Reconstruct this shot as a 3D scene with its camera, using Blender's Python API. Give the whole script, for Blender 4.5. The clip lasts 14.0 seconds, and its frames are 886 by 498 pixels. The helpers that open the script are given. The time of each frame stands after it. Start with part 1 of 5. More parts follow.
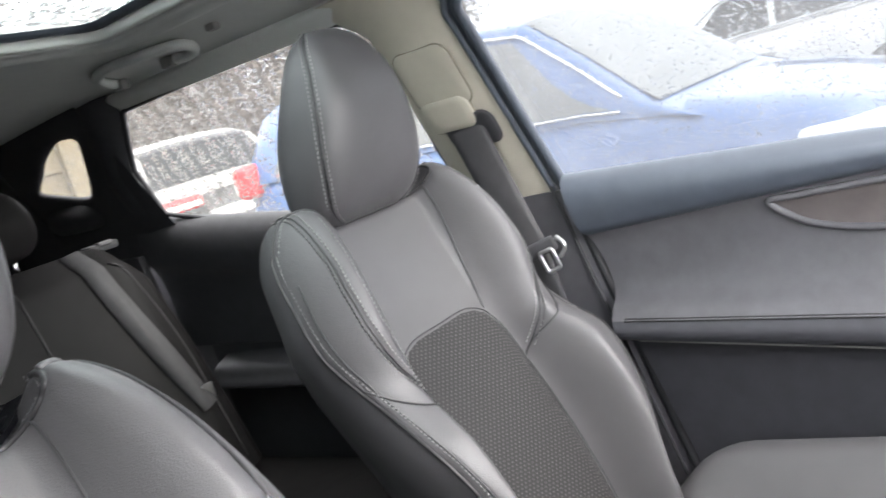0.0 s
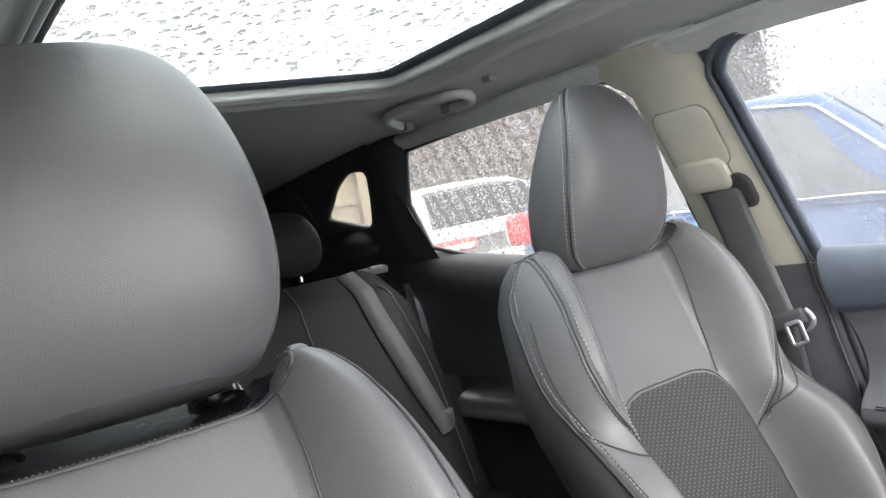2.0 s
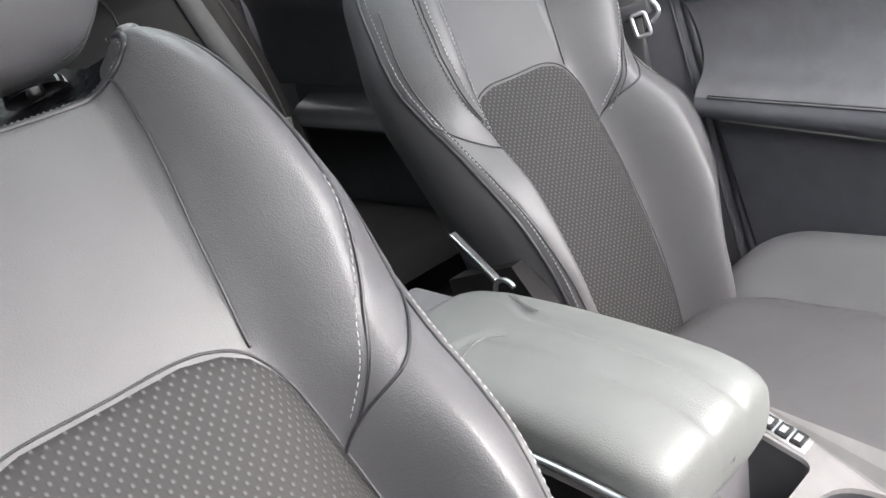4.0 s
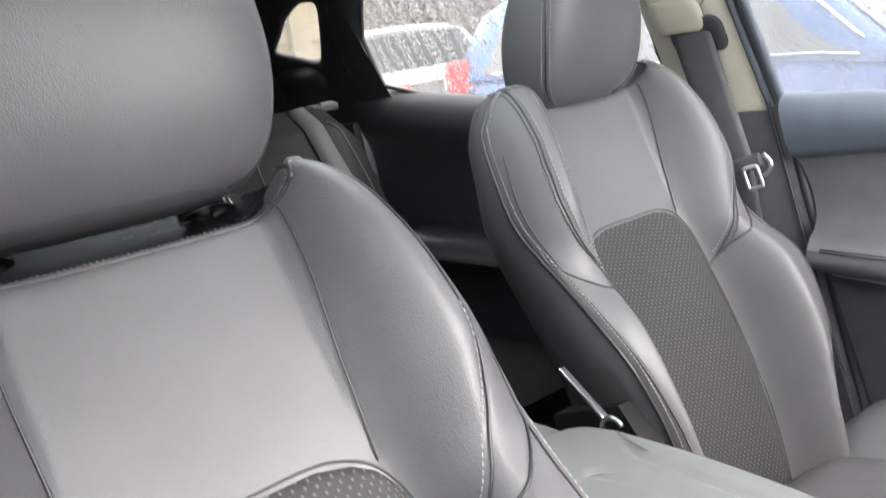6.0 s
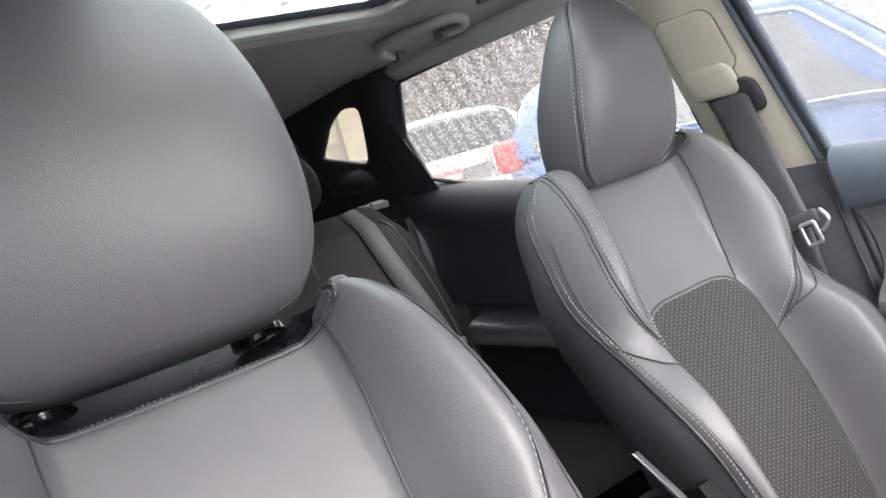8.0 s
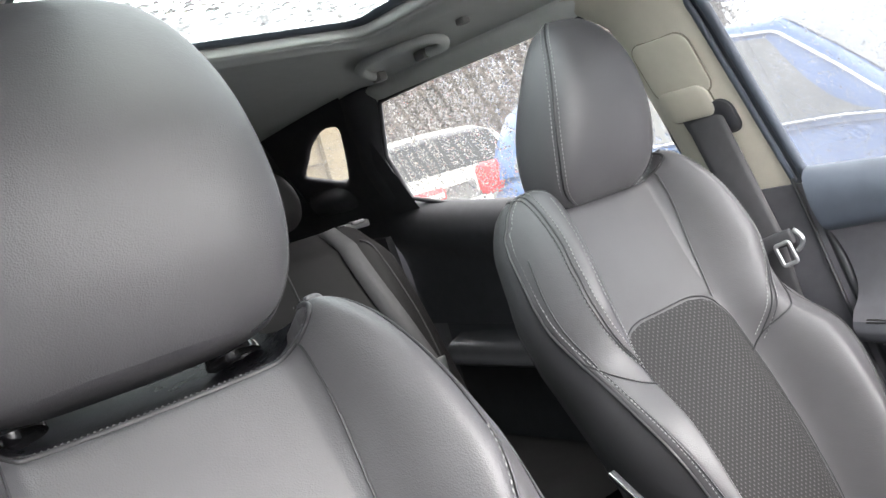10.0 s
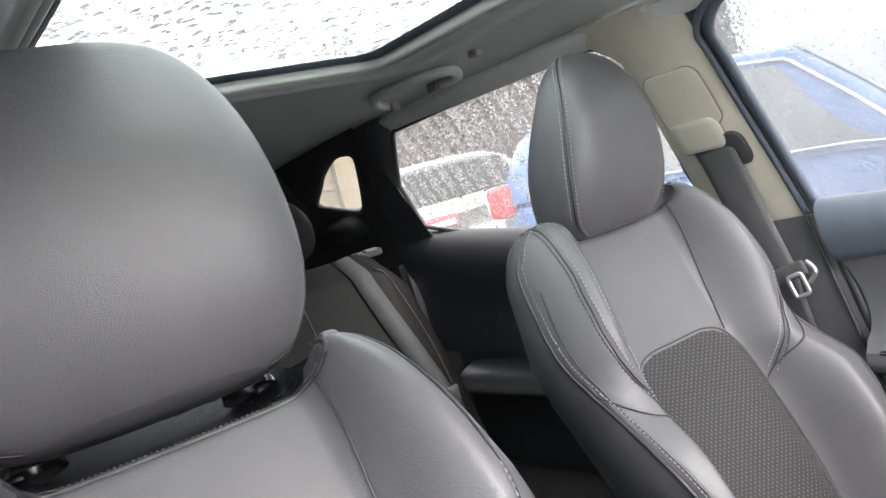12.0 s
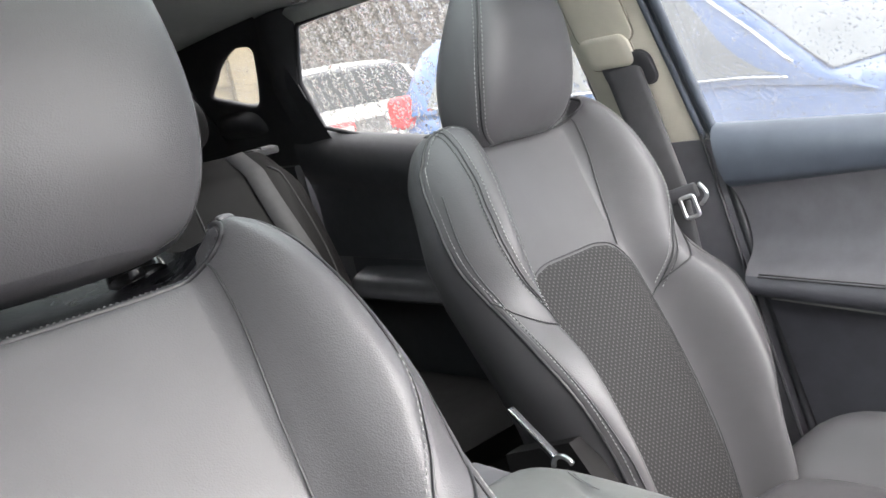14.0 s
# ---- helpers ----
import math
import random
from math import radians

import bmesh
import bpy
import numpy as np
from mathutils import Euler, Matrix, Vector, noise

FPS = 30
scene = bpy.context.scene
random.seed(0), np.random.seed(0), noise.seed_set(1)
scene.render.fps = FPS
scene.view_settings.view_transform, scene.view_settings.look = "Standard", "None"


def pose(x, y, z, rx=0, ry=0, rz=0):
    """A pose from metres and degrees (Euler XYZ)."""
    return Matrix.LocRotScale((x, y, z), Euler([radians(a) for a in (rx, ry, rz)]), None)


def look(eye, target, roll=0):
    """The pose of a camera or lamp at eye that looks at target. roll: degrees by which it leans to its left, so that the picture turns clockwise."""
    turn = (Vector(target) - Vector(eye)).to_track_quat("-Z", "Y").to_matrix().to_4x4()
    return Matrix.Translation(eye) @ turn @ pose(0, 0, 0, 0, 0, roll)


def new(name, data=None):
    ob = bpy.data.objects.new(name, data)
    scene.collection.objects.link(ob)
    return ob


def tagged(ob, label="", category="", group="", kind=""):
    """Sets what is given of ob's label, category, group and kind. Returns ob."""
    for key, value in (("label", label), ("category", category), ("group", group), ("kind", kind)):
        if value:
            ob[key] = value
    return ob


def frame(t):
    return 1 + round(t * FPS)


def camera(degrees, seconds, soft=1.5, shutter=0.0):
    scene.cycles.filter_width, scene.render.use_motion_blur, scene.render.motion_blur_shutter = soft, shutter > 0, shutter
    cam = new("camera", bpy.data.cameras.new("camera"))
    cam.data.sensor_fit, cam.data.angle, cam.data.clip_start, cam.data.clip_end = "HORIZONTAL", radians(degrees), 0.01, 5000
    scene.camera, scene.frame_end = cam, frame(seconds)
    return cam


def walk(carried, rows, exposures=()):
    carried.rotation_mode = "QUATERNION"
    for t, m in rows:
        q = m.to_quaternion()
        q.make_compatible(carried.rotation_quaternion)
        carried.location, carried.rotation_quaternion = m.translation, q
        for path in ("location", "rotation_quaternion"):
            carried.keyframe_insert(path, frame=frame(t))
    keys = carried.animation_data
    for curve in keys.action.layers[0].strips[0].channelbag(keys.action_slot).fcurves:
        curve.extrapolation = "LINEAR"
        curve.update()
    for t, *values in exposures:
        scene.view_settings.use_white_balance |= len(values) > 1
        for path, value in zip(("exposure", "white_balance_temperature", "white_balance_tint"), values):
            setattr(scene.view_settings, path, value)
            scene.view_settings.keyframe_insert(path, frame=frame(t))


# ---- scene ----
# ---- camera ----
cam = camera(54.26, 14.0, soft=1.5, shutter=0.3)
PATH = [
    (0.0, -0.4694, -0.5817, 1.2839, 79.862, 15.959, -52.702),
    (0.5, -0.4772, -0.6177, 1.2795, 80.648, 14.470, -44.234),
    (1.0, -0.4787, -0.6462, 1.2682, 81.795, 13.510, -38.147),
    (1.5, -0.4886, -0.6504, 1.2717, 86.992, 11.439, -34.329),
    (2.0, -0.4823, -0.6497, 1.2662, 87.938, 11.212, -33.822),
    (2.5, -0.4796, -0.6455, 1.2522, 83.468, 11.342, -35.222),
    (3.0, -0.4698, -0.6079, 1.2273, 72.269, 11.166, -41.581),
    (3.2, -0.4719, -0.6023, 1.2330, 69.199, 11.556, -44.737),
    (5.3, -0.5135, -0.5949, 1.2419, 66.530, 9.971, -45.619),
    (5.5, -0.5198, -0.5855, 1.2465, 68.995, 8.244, -43.846),
    (6.0, -0.5276, -0.6086, 1.2492, 77.355, 8.819, -38.496),
    (6.5, -0.5120, -0.6194, 1.2558, 82.003, 10.794, -36.558),
    (7.0, -0.5110, -0.6193, 1.2575, 82.039, 13.760, -35.624),
    (7.5, -0.5088, -0.6198, 1.2673, 82.847, 15.306, -35.155),
    (8.0, -0.5109, -0.6190, 1.2644, 83.333, 15.473, -35.143),
    (10.5, -0.5076, -0.6286, 1.2628, 84.616, 15.201, -36.367),
    (11.0, -0.5121, -0.6316, 1.2684, 85.246, 15.101, -35.760),
    (11.5, -0.5176, -0.6291, 1.2696, 86.110, 15.128, -35.083),
    (12.0, -0.5125, -0.6325, 1.2737, 86.125, 15.161, -35.494),
    (12.5, -0.5069, -0.6272, 1.2600, 84.925, 13.955, -36.745),
    (13.0, -0.5147, -0.6196, 1.2620, 82.913, 12.089, -38.451),
    (13.5, -0.5095, -0.6155, 1.2538, 81.126, 11.229, -39.881),
    (14.0, -0.5135, -0.6118, 1.2590, 78.866, 10.739, -42.231),
]
walk(cam, [(t, pose(*p)) for t, *p in PATH], exposures=[(0.0, 3.4), (1.0, 3.4), (3.0, 3.48), (5.5, 3.55), (7.5, 3.55), (11.0, 3.5), (12.5, 3.44), (14.0, 3.46)])

# ---- overcast daylight ----
world = bpy.data.worlds.new("overcast_sky")
scene.world = world
world.use_nodes = True
wn, wl = world.node_tree.nodes, world.node_tree.links
wn.clear()
sky = wn.new("ShaderNodeTexSky")
sky.sky_type, sky.sun_disc = "NISHITA", False
sky.sun_elevation, sky.sun_rotation = radians(50), radians(166)
sky.dust_density, sky.air_density = 6.0, 1.0
cloud = wn.new("ShaderNodeMix")
cloud.data_type = "RGBA"
cloud.inputs[0].default_value = 0.82
cloud.inputs[7].default_value = (9.8, 9.65, 9.85, 1)
bg = wn.new("ShaderNodeBackground")
bg.inputs[1].default_value = 0.205
wout = wn.new("ShaderNodeOutputWorld")
wl.new(sky.outputs[0], cloud.inputs[6])
wl.new(cloud.outputs[2], bg.inputs[0])
wl.new(bg.outputs[0], wout.inputs[0])
sun = new("sun", bpy.data.lights.new("sun", "SUN"))
sun.data.energy, sun.data.angle, sun.data.color = 0.95, radians(65), (1.0, 0.97, 0.93)
sun.matrix_world = look((1.4, -5.8, 8.2), (0, 0, 1))


# ---- materials ----
def nodes(name):
    m = bpy.data.materials.new(name)
    m.use_nodes = True
    t = m.node_tree
    return m, t.nodes, t.links, t.nodes["Principled BSDF"]


def coord(n, l, scale):
    c = n.new("ShaderNodeTexCoord")
    mp = n.new("ShaderNodeMapping")
    mp.inputs["Scale"].default_value = scale if isinstance(scale, tuple) else (scale,) * 3
    l.new(c.outputs["Object"], mp.inputs[0])
    return mp.outputs[0]


def noise_at(n, l, scale, detail=4, rough=0.55, src=None):
    t = n.new("ShaderNodeTexNoise")
    t.inputs["Scale"].default_value, t.inputs["Detail"].default_value, t.inputs["Roughness"].default_value = scale, detail, rough
    l.new(src or coord(n, l, 1), t.inputs["Vector"])
    return t.outputs["Fac"]


def ramp(n, l, fac, stops):
    r = n.new("ShaderNodeValToRGB")
    r.color_ramp.elements[0].position, r.color_ramp.elements[0].color = stops[0][0], (*stops[0][1], 1)
    r.color_ramp.elements[1].position, r.color_ramp.elements[1].color = stops[-1][0], (*stops[-1][1], 1)
    for p, c in stops[1:-1]:
        e = r.color_ramp.elements.new(p)
        e.color = (*c, 1)
    l.new(fac, r.inputs[0])
    return r.outputs[0]


def bump(n, l, b, height, strength, dist, prev=None):
    k = n.new("ShaderNodeBump")
    k.inputs["Strength"].default_value, k.inputs["Distance"].default_value = strength, dist
    l.new(height, k.inputs["Height"])
    if prev:
        l.new(prev, k.inputs["Normal"])
    l.new(k.outputs[0], b.inputs["Normal"])
    return k.outputs[0]


def plain(name, colour, rough=0.5, metal=0.0, vary=0.12, scale=30, grain=0.0, grain_scale=600, spec=0.5):
    """A surface with soft mottling in colour and gloss and a fine grain in relief."""
    m, n, l, b = nodes(name)
    f = noise_at(n, l, scale)
    lo, hi = [c * (1 - vary) for c in colour], [c * (1 + vary) for c in colour]
    l.new(ramp(n, l, f, [(0.3, lo), (0.7, hi)]), b.inputs["Base Color"])
    r = n.new("ShaderNodeMapRange")
    r.inputs[3].default_value, r.inputs[4].default_value = rough * 0.88, min(1, rough * 1.12)
    l.new(noise_at(n, l, scale * 2.3), r.inputs[0])
    l.new(r.outputs[0], b.inputs["Roughness"])
    b.inputs["Metallic"].default_value = metal
    b.inputs["Specular IOR Level"].default_value = spec
    if grain:
        bump(n, l, b, noise_at(n, l, grain_scale, 2), grain, 0.0006)
    return m


def leather_mat(name, colour, rough, spec=0.5):
    """Fine-grained leatherette: voronoi pebble, creases and faint scuffs."""
    m, n, l, b = nodes(name)
    src = coord(n, l, 1)
    v = n.new("ShaderNodeTexVoronoi")
    v.inputs["Scale"].default_value = 780
    l.new(src, v.inputs["Vector"])
    f = noise_at(n, l, 7, 3, src=src)
    l.new(ramp(n, l, f, [(0.3, [c * 0.9 for c in colour]), (0.7, [c * 1.1 for c in colour])]), b.inputs["Base Color"])
    r = n.new("ShaderNodeMapRange")
    r.inputs[3].default_value, r.inputs[4].default_value = rough - 0.06, rough + 0.08
    l.new(noise_at(n, l, 22, 5, src=src), r.inputs[0])
    l.new(r.outputs[0], b.inputs["Roughness"])
    b.inputs["Specular IOR Level"].default_value = spec
    k = bump(n, l, b, v.outputs["Distance"], 0.3, 0.0006)
    bump(n, l, b, noise_at(n, l, 14, 4, 0.6, src), 0.10, 0.012, k)
    return m


def insert_mat(name, colour):
    """Embossed leatherette: staggered lens-shaped dimples from the sheet's own coordinates in metres."""
    m, n, l, b = nodes(name)
    uv = n.new("ShaderNodeUVMap")
    sep = n.new("ShaderNodeSeparateXYZ")
    l.new(uv.outputs[0], sep.inputs[0])

    def mth(op, a, c=None, e=None):
        k = n.new("ShaderNodeMath")
        k.operation = op
        for i, x in enumerate((a, c, e)):
            if x is None:
                continue
            if isinstance(x, (int, float)):
                k.inputs[i].default_value = x
            else:
                l.new(x, k.inputs[i])
        return k.outputs[0]
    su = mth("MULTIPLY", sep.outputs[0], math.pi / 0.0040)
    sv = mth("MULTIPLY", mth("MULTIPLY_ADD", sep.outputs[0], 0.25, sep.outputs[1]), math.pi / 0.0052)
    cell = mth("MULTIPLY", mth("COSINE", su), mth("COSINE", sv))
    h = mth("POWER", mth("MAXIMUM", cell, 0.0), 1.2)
    # highlights on the lenses put into the colour, lightest where the relief peaks
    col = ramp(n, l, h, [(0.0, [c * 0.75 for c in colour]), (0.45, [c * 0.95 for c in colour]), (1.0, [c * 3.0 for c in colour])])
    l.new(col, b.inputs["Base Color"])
    b.inputs["Roughness"].default_value = 0.58
    b.inputs["Specular IOR Level"].default_value = 0.28
    bump(n, l, b, h, 0.45, 0.0010)
    return m


def glass_mat(name, tint, haze):
    """Wet pane: sees straight through a thin misty film of water, with a Fresnel sheen."""
    m, n, l, b = nodes(name)
    n.remove(b)
    tr, gl, mix, fr = n.new("ShaderNodeBsdfTransparent"), n.new("ShaderNodeBsdfGlossy"), n.new("ShaderNodeMixShader"), n.new("ShaderNodeMapRange")
    tr.inputs[0].default_value = (*tint, 1)
    gl.inputs["Roughness"].default_value = 0.02
    lw, pw = n.new("ShaderNodeLayerWeight"), n.new("ShaderNodeMath")
    lw.inputs[0].default_value = 0.5
    pw.operation = "POWER"
    pw.inputs[1].default_value = 4.0
    l.new(lw.outputs["Facing"], pw.inputs[0])
    fr.inputs[3].default_value, fr.inputs[4].default_value = 0.04, 0.85
    l.new(pw.outputs[0], fr.inputs[0])
    film, wet, amount = n.new("ShaderNodeBsdfTranslucent"), n.new("ShaderNodeMixShader"), n.new("ShaderNodeMapRange")
    film.inputs[0].default_value = (0.9, 0.92, 0.93, 1)
    amount.inputs[3].default_value, amount.inputs[4].default_value = haze * 0.5, haze * 1.5
    l.new(noise_at(n, l, 14, 5), amount.inputs[0])
    l.new(amount.outputs[0], wet.inputs[0])
    l.new(tr.outputs[0], wet.inputs[1])
    l.new(film.outputs[0], wet.inputs[2])
    l.new(fr.outputs[0], mix.inputs[0])
    l.new(wet.outputs[0], mix.inputs[1])
    l.new(gl.outputs[0], mix.inputs[2])
    l.new(mix.outputs[0], n["Material Output"].inputs[0])
    return m


def drop_mat(name):
    m, n, l, b = nodes(name)
    b.inputs["Transmission Weight"].default_value = 1.0
    b.inputs["IOR"].default_value = 1.33
    b.inputs["Roughness"].default_value = 0.0
    b.inputs["Base Color"].default_value = (0.97, 0.98, 0.98, 1)
    return m


LEATHER = leather_mat("seat_leather", (0.070, 0.0682, 0.0725), 0.46, 0.62)
LIDSKIN = leather_mat("lid_leather", (0.108, 0.113, 0.112), 0.50, 0.7)
WELL = leather_mat("glossy_dark_leather", (0.008, 0.008, 0.010), 0.28, 0.10)
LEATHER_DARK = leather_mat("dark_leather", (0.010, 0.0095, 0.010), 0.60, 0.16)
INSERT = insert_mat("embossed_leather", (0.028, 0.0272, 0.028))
PIPING = plain("piping_vinyl", (0.022, 0.022, 0.024), 0.4, grain=0.1)
THREAD = plain("thread", (0.25, 0.25, 0.25), 0.7)
FINE_THREAD = plain("dull_thread", (0.13, 0.13, 0.135), 0.7)
GLOSSBLACK = plain("glossy_black_plastic", (0.010, 0.010, 0.011), 0.14)
DARK = plain("black_plastic", (0.034, 0.035, 0.039), 0.5, grain=0.25)
SOFT = plain("soft_black_trim", (0.046, 0.047, 0.052), 0.6, grain=0.3)
DOORVINYL = plain("slate_door_vinyl", (0.058, 0.070, 0.090), 0.42, grain=0.25, spec=0.8)
LOWTRIM = plain("charcoal_trim", (0.098, 0.097, 0.106), 0.5, grain=0.3)
TAN = plain("beige_trim", (0.52, 0.495, 0.415), 0.5, grain=0.2, vary=0.04)
TANGAP = plain("beige_gap_shade", (0.20, 0.18, 0.14), 0.7)
CLOTH = plain("headliner_cloth", (0.63, 0.65, 0.625), 0.95, grain=0.5, grain_scale=1500, vary=0.03)
GREYPLASTIC = plain("grey_beige_plastic", (0.26, 0.26, 0.245), 0.5, vary=0.04, grain=0.1)
WEBBING = plain("belt_webbing", (0.045, 0.045, 0.048), 0.7, grain=0.4, grain_scale=900)
ARMSIDE = plain("dark_armrest_vinyl", (0.044, 0.045, 0.052), 0.45, grain=0.25)
RUBBER = plain("rubber_seal", (0.074, 0.087, 0.107), 0.42)
CHROME = plain("chrome", (0.75, 0.75, 0.76), 0.15, 1.0, vary=0.03)
SATIN = plain("satin_silver", (0.55, 0.56, 0.57), 0.32, 1.0, vary=0.05)
CARPET = plain("carpet", (0.020, 0.021, 0.022), 1.0, grain=0.8, grain_scale=700)
GLASS = glass_mat("window_glass", (0.078, 0.085, 0.088), 0.029)
REARGLASS = glass_mat("rear_window_glass", (0.195, 0.198, 0.19), 0.017)
# tint for the unseen driver pane, set to dim the light it lets in
DIMGLASS = glass_mat("dimming_glass", (0.29, 0.295, 0.29), 0.02)
ROOFGLASS = glass_mat("roof_glass", (0.155, 0.178, 0.172), 0.026)
WATER = drop_mat("rain_water")
ASPHALT = plain("wet_asphalt", (0.055, 0.056, 0.058), 0.28, vary=0.25, scale=3, grain=0.6, grain_scale=80)


# ---- mesh helpers ----
def mesh_from(name, verts, faces, mats, parent=None, label="", smooth=True, uvs=None, face_mats=None):
    me = bpy.data.meshes.new(name)
    me.from_pydata([tuple(v) for v in verts], [], faces)
    for m in (mats if isinstance(mats, (list, tuple)) else [mats]):
        me.materials.append(m)
    if face_mats is not None:
        me.polygons.foreach_set("material_index", face_mats)
    if smooth:
        me.polygons.foreach_set("use_smooth", [True] * len(me.polygons))
    if uvs is not None:
        lay = me.uv_layers.new(name="UVMap")
        for loop in me.loops:
            lay.data[loop.index].uv = uvs[loop.vertex_index]
    me.update()
    ob = new(name, me)
    if parent is not None:
        ob.parent = parent
    if label:
        tagged(ob, label)
    return ob


def part(name, bm, material, parent=None, label="", smooth=True):
    """Links a bmesh as one mesh object under a thing or a part."""
    bmesh.ops.recalc_face_normals(bm, faces=bm.faces[:])
    me = bpy.data.meshes.new(name)
    bm.to_mesh(me)
    bm.free()
    me.materials.append(material)
    if smooth:
        me.polygons.foreach_set("use_smooth", [True] * len(me.polygons))
        me.set_sharp_from_angle(angle=radians(42))
    ob = new(name, me)
    if parent is not None:
        ob.parent = parent
    if label:
        tagged(ob, label)
    return ob


def thing(name, place, label, category, group="", kind=""):
    ob = new(name)
    ob.empty_display_size = 0.05
    ob.location = place
    return tagged(ob, label, category, group, kind)


def grid_faces(nu, nv, wrap=False):
    out = []
    for j in range(nv - 1):
        for i in range(nu if wrap else nu - 1):
            k = (i + 1) % nu
            out.append((j * nu + i, j * nu + k, (j + 1) * nu + k, (j + 1) * nu + i))
    return out


def sheet(name, fn, nu, nv, thick, mat, parent=None, label="", flip=False):
    """A panel: fn(a, b) gives the face, a and b from 0 to 1; it is thick metres deep behind it."""
    bm = bmesh.new()
    vs = [bm.verts.new(fn(i / (nu - 1), j / (nv - 1))) for j in range(nv) for i in range(nu)]
    for f in grid_faces(nu, nv):
        q = [vs[k] for k in f]
        bm.faces.new(q[::-1] if flip else q)
    bm.normal_update()
    if thick:
        bmesh.ops.solidify(bm, geom=bm.faces[:], thickness=thick)
    return part(name, bm, mat, parent, label)


def box_bm(bm, x0, x1, y0, y1, z0, z1, bevel=0.0, seg=2):
    g = bmesh.ops.create_cube(bm, size=1.0)["verts"]
    for v in g:
        v.co = Vector(((x0 + x1) / 2 + v.co.x * (x1 - x0), (y0 + y1) / 2 + v.co.y * (y1 - y0), (z0 + z1) / 2 + v.co.z * (z1 - z0)))
    if bevel:
        es = list({e for v in g for e in v.link_edges})
        bmesh.ops.bevel(bm, geom=es, offset=bevel, segments=seg, affect="EDGES", profile=0.6)
    return bm


def box(name, x0, x1, y0, y1, z0, z1, mat, parent=None, label="", bevel=0.004, seg=2):
    return part(name, box_bm(bmesh.new(), x0, x1, y0, y1, z0, z1, bevel, seg), mat, parent, label)


def smooth_line(pts, n, closed=False):
    """Catmull-Rom through pts, n points evenly in parameter."""
    P = [Vector(p) for p in pts]
    k = len(P)
    out = []
    segs = k if closed else k - 1
    for i in range(n):
        t = i / (n if closed else n - 1) * segs
        a = min(int(t), segs - 1)
        f = t - a
        if closed:
            p = [P[(a + d) % k] for d in (-1, 0, 1, 2)]
        else:
            p = [P[max(0, a - 1)], P[a], P[a + 1], P[min(k - 1, a + 2)]]
        out.append(0.5 * ((2 * p[1]) + (p[2] - p[0]) * f + (2 * p[0] - 5 * p[1] + 4 * p[2] - p[3]) * f * f + (3 * p[1] - p[0] - 3 * p[2] + p[3]) * f ** 3))
    return out


def tube_geo(pts, r, sides=6, closed=False, flat=1.0, up=None):
    """Vertices and faces of a tube along pts."""
    n = len(pts)
    vs, fs = [], []
    last = None
    for i, p in enumerate(pts):
        a, b = pts[(i - 1) % n] if (closed or i) else p, pts[(i + 1) % n] if (closed or i < n - 1) else p
        d = (b - a)
        d = d.normalized() if d.length > 1e-9 else Vector((0, 0, 1))
        ref = up or last or (Vector((0, 0, 1)) if abs(d.z) < 0.9 else Vector((1, 0, 0)))
        s = d.cross(ref).normalized()
        u = s.cross(d).normalized()
        last = u
        for k in range(sides):
            an = 2 * math.pi * k / sides
            vs.append(p + s * (math.cos(an) * r) + u * (math.sin(an) * r * flat))
    for i in range(n if closed else n - 1):
        for k in range(sides):
            a, b = i * sides + k, i * sides + (k + 1) % sides
            c, e = ((i + 1) % n) * sides + (k + 1) % sides, ((i + 1) % n) * sides + k
            fs.append((a, b, c, e))
    if not closed:
        fs.append(tuple(range(sides))[::-1])
        fs.append(tuple((n - 1) * sides + k for k in range(sides)))
    return vs, fs


def tube(name, pts, r, mat, parent=None, label="", sides=8, closed=False, flat=1.0, up=None):
    vs, fs = tube_geo(pts, r, sides, closed, flat, up)
    return mesh_from(name, vs, fs, mat, parent, label)


def lerp(table, x):
    if x <= table[0][0]:
        return table[0][1]
    for (a, p), (b, q) in zip(table, table[1:]):
        if x <= b:
            f = (x - a) / (b - a)
            return p + (q - p) * f
    return table[-1][1]


def curve(table, x):
    """Like lerp, but smooth through the table's points."""
    if x <= table[0][0]:
        return table[0][1]
    if x >= table[-1][0]:
        return table[-1][1]
    k = max(i for i in range(len(table)) if table[i][0] <= x)
    k = min(k, len(table) - 2)
    (x1, p1), (x2, p2) = table[k], table[k + 1]
    x0, p0 = table[k - 1] if k else (x1, p1)
    x3, p3 = table[k + 2] if k + 2 < len(table) else (x2, p2)
    h = x2 - x1
    m1 = (p2 - p0) / (x2 - x0) * h
    m2 = (p3 - p1) / (x3 - x1) * h
    t = (x - x1) / h
    return (2 * t ** 3 - 3 * t * t + 1) * p1 + (t ** 3 - 2 * t * t + t) * m1 + (3 * t * t - 2 * t ** 3) * p2 + (t ** 3 - t * t) * m2


def ease(x):
    x = min(1.0, max(0.0, x))
    return x * x * (3 - 2 * x)


# ---- the car's shell ----
FLOOR = 0.42
X = Vector((1, 0, 0))


def glass_x(z):
    """Where the side glass stands at height z."""
    return 0.712 - 0.47 * (z - 1.10)


ground = sheet("ground", lambda a, b: Vector((-600 + 1200 * a, -600 + 1200 * b, 0.0)), 2, 2, 0, ASPHALT)
tagged(ground, "wet grey asphalt of a car park", "ground", kind="structure")

floor = sheet("floor", lambda a, b: Vector((-0.72 + 1.44 * a, -1.0 + 3.0 * b, FLOOR + 0.10 * math.exp(-((a - 0.5) * 9) ** 2))), 40, 4, 0.03, CARPET)
tagged(floor, "black carpet on the floor of the car", "floor", kind="structure")

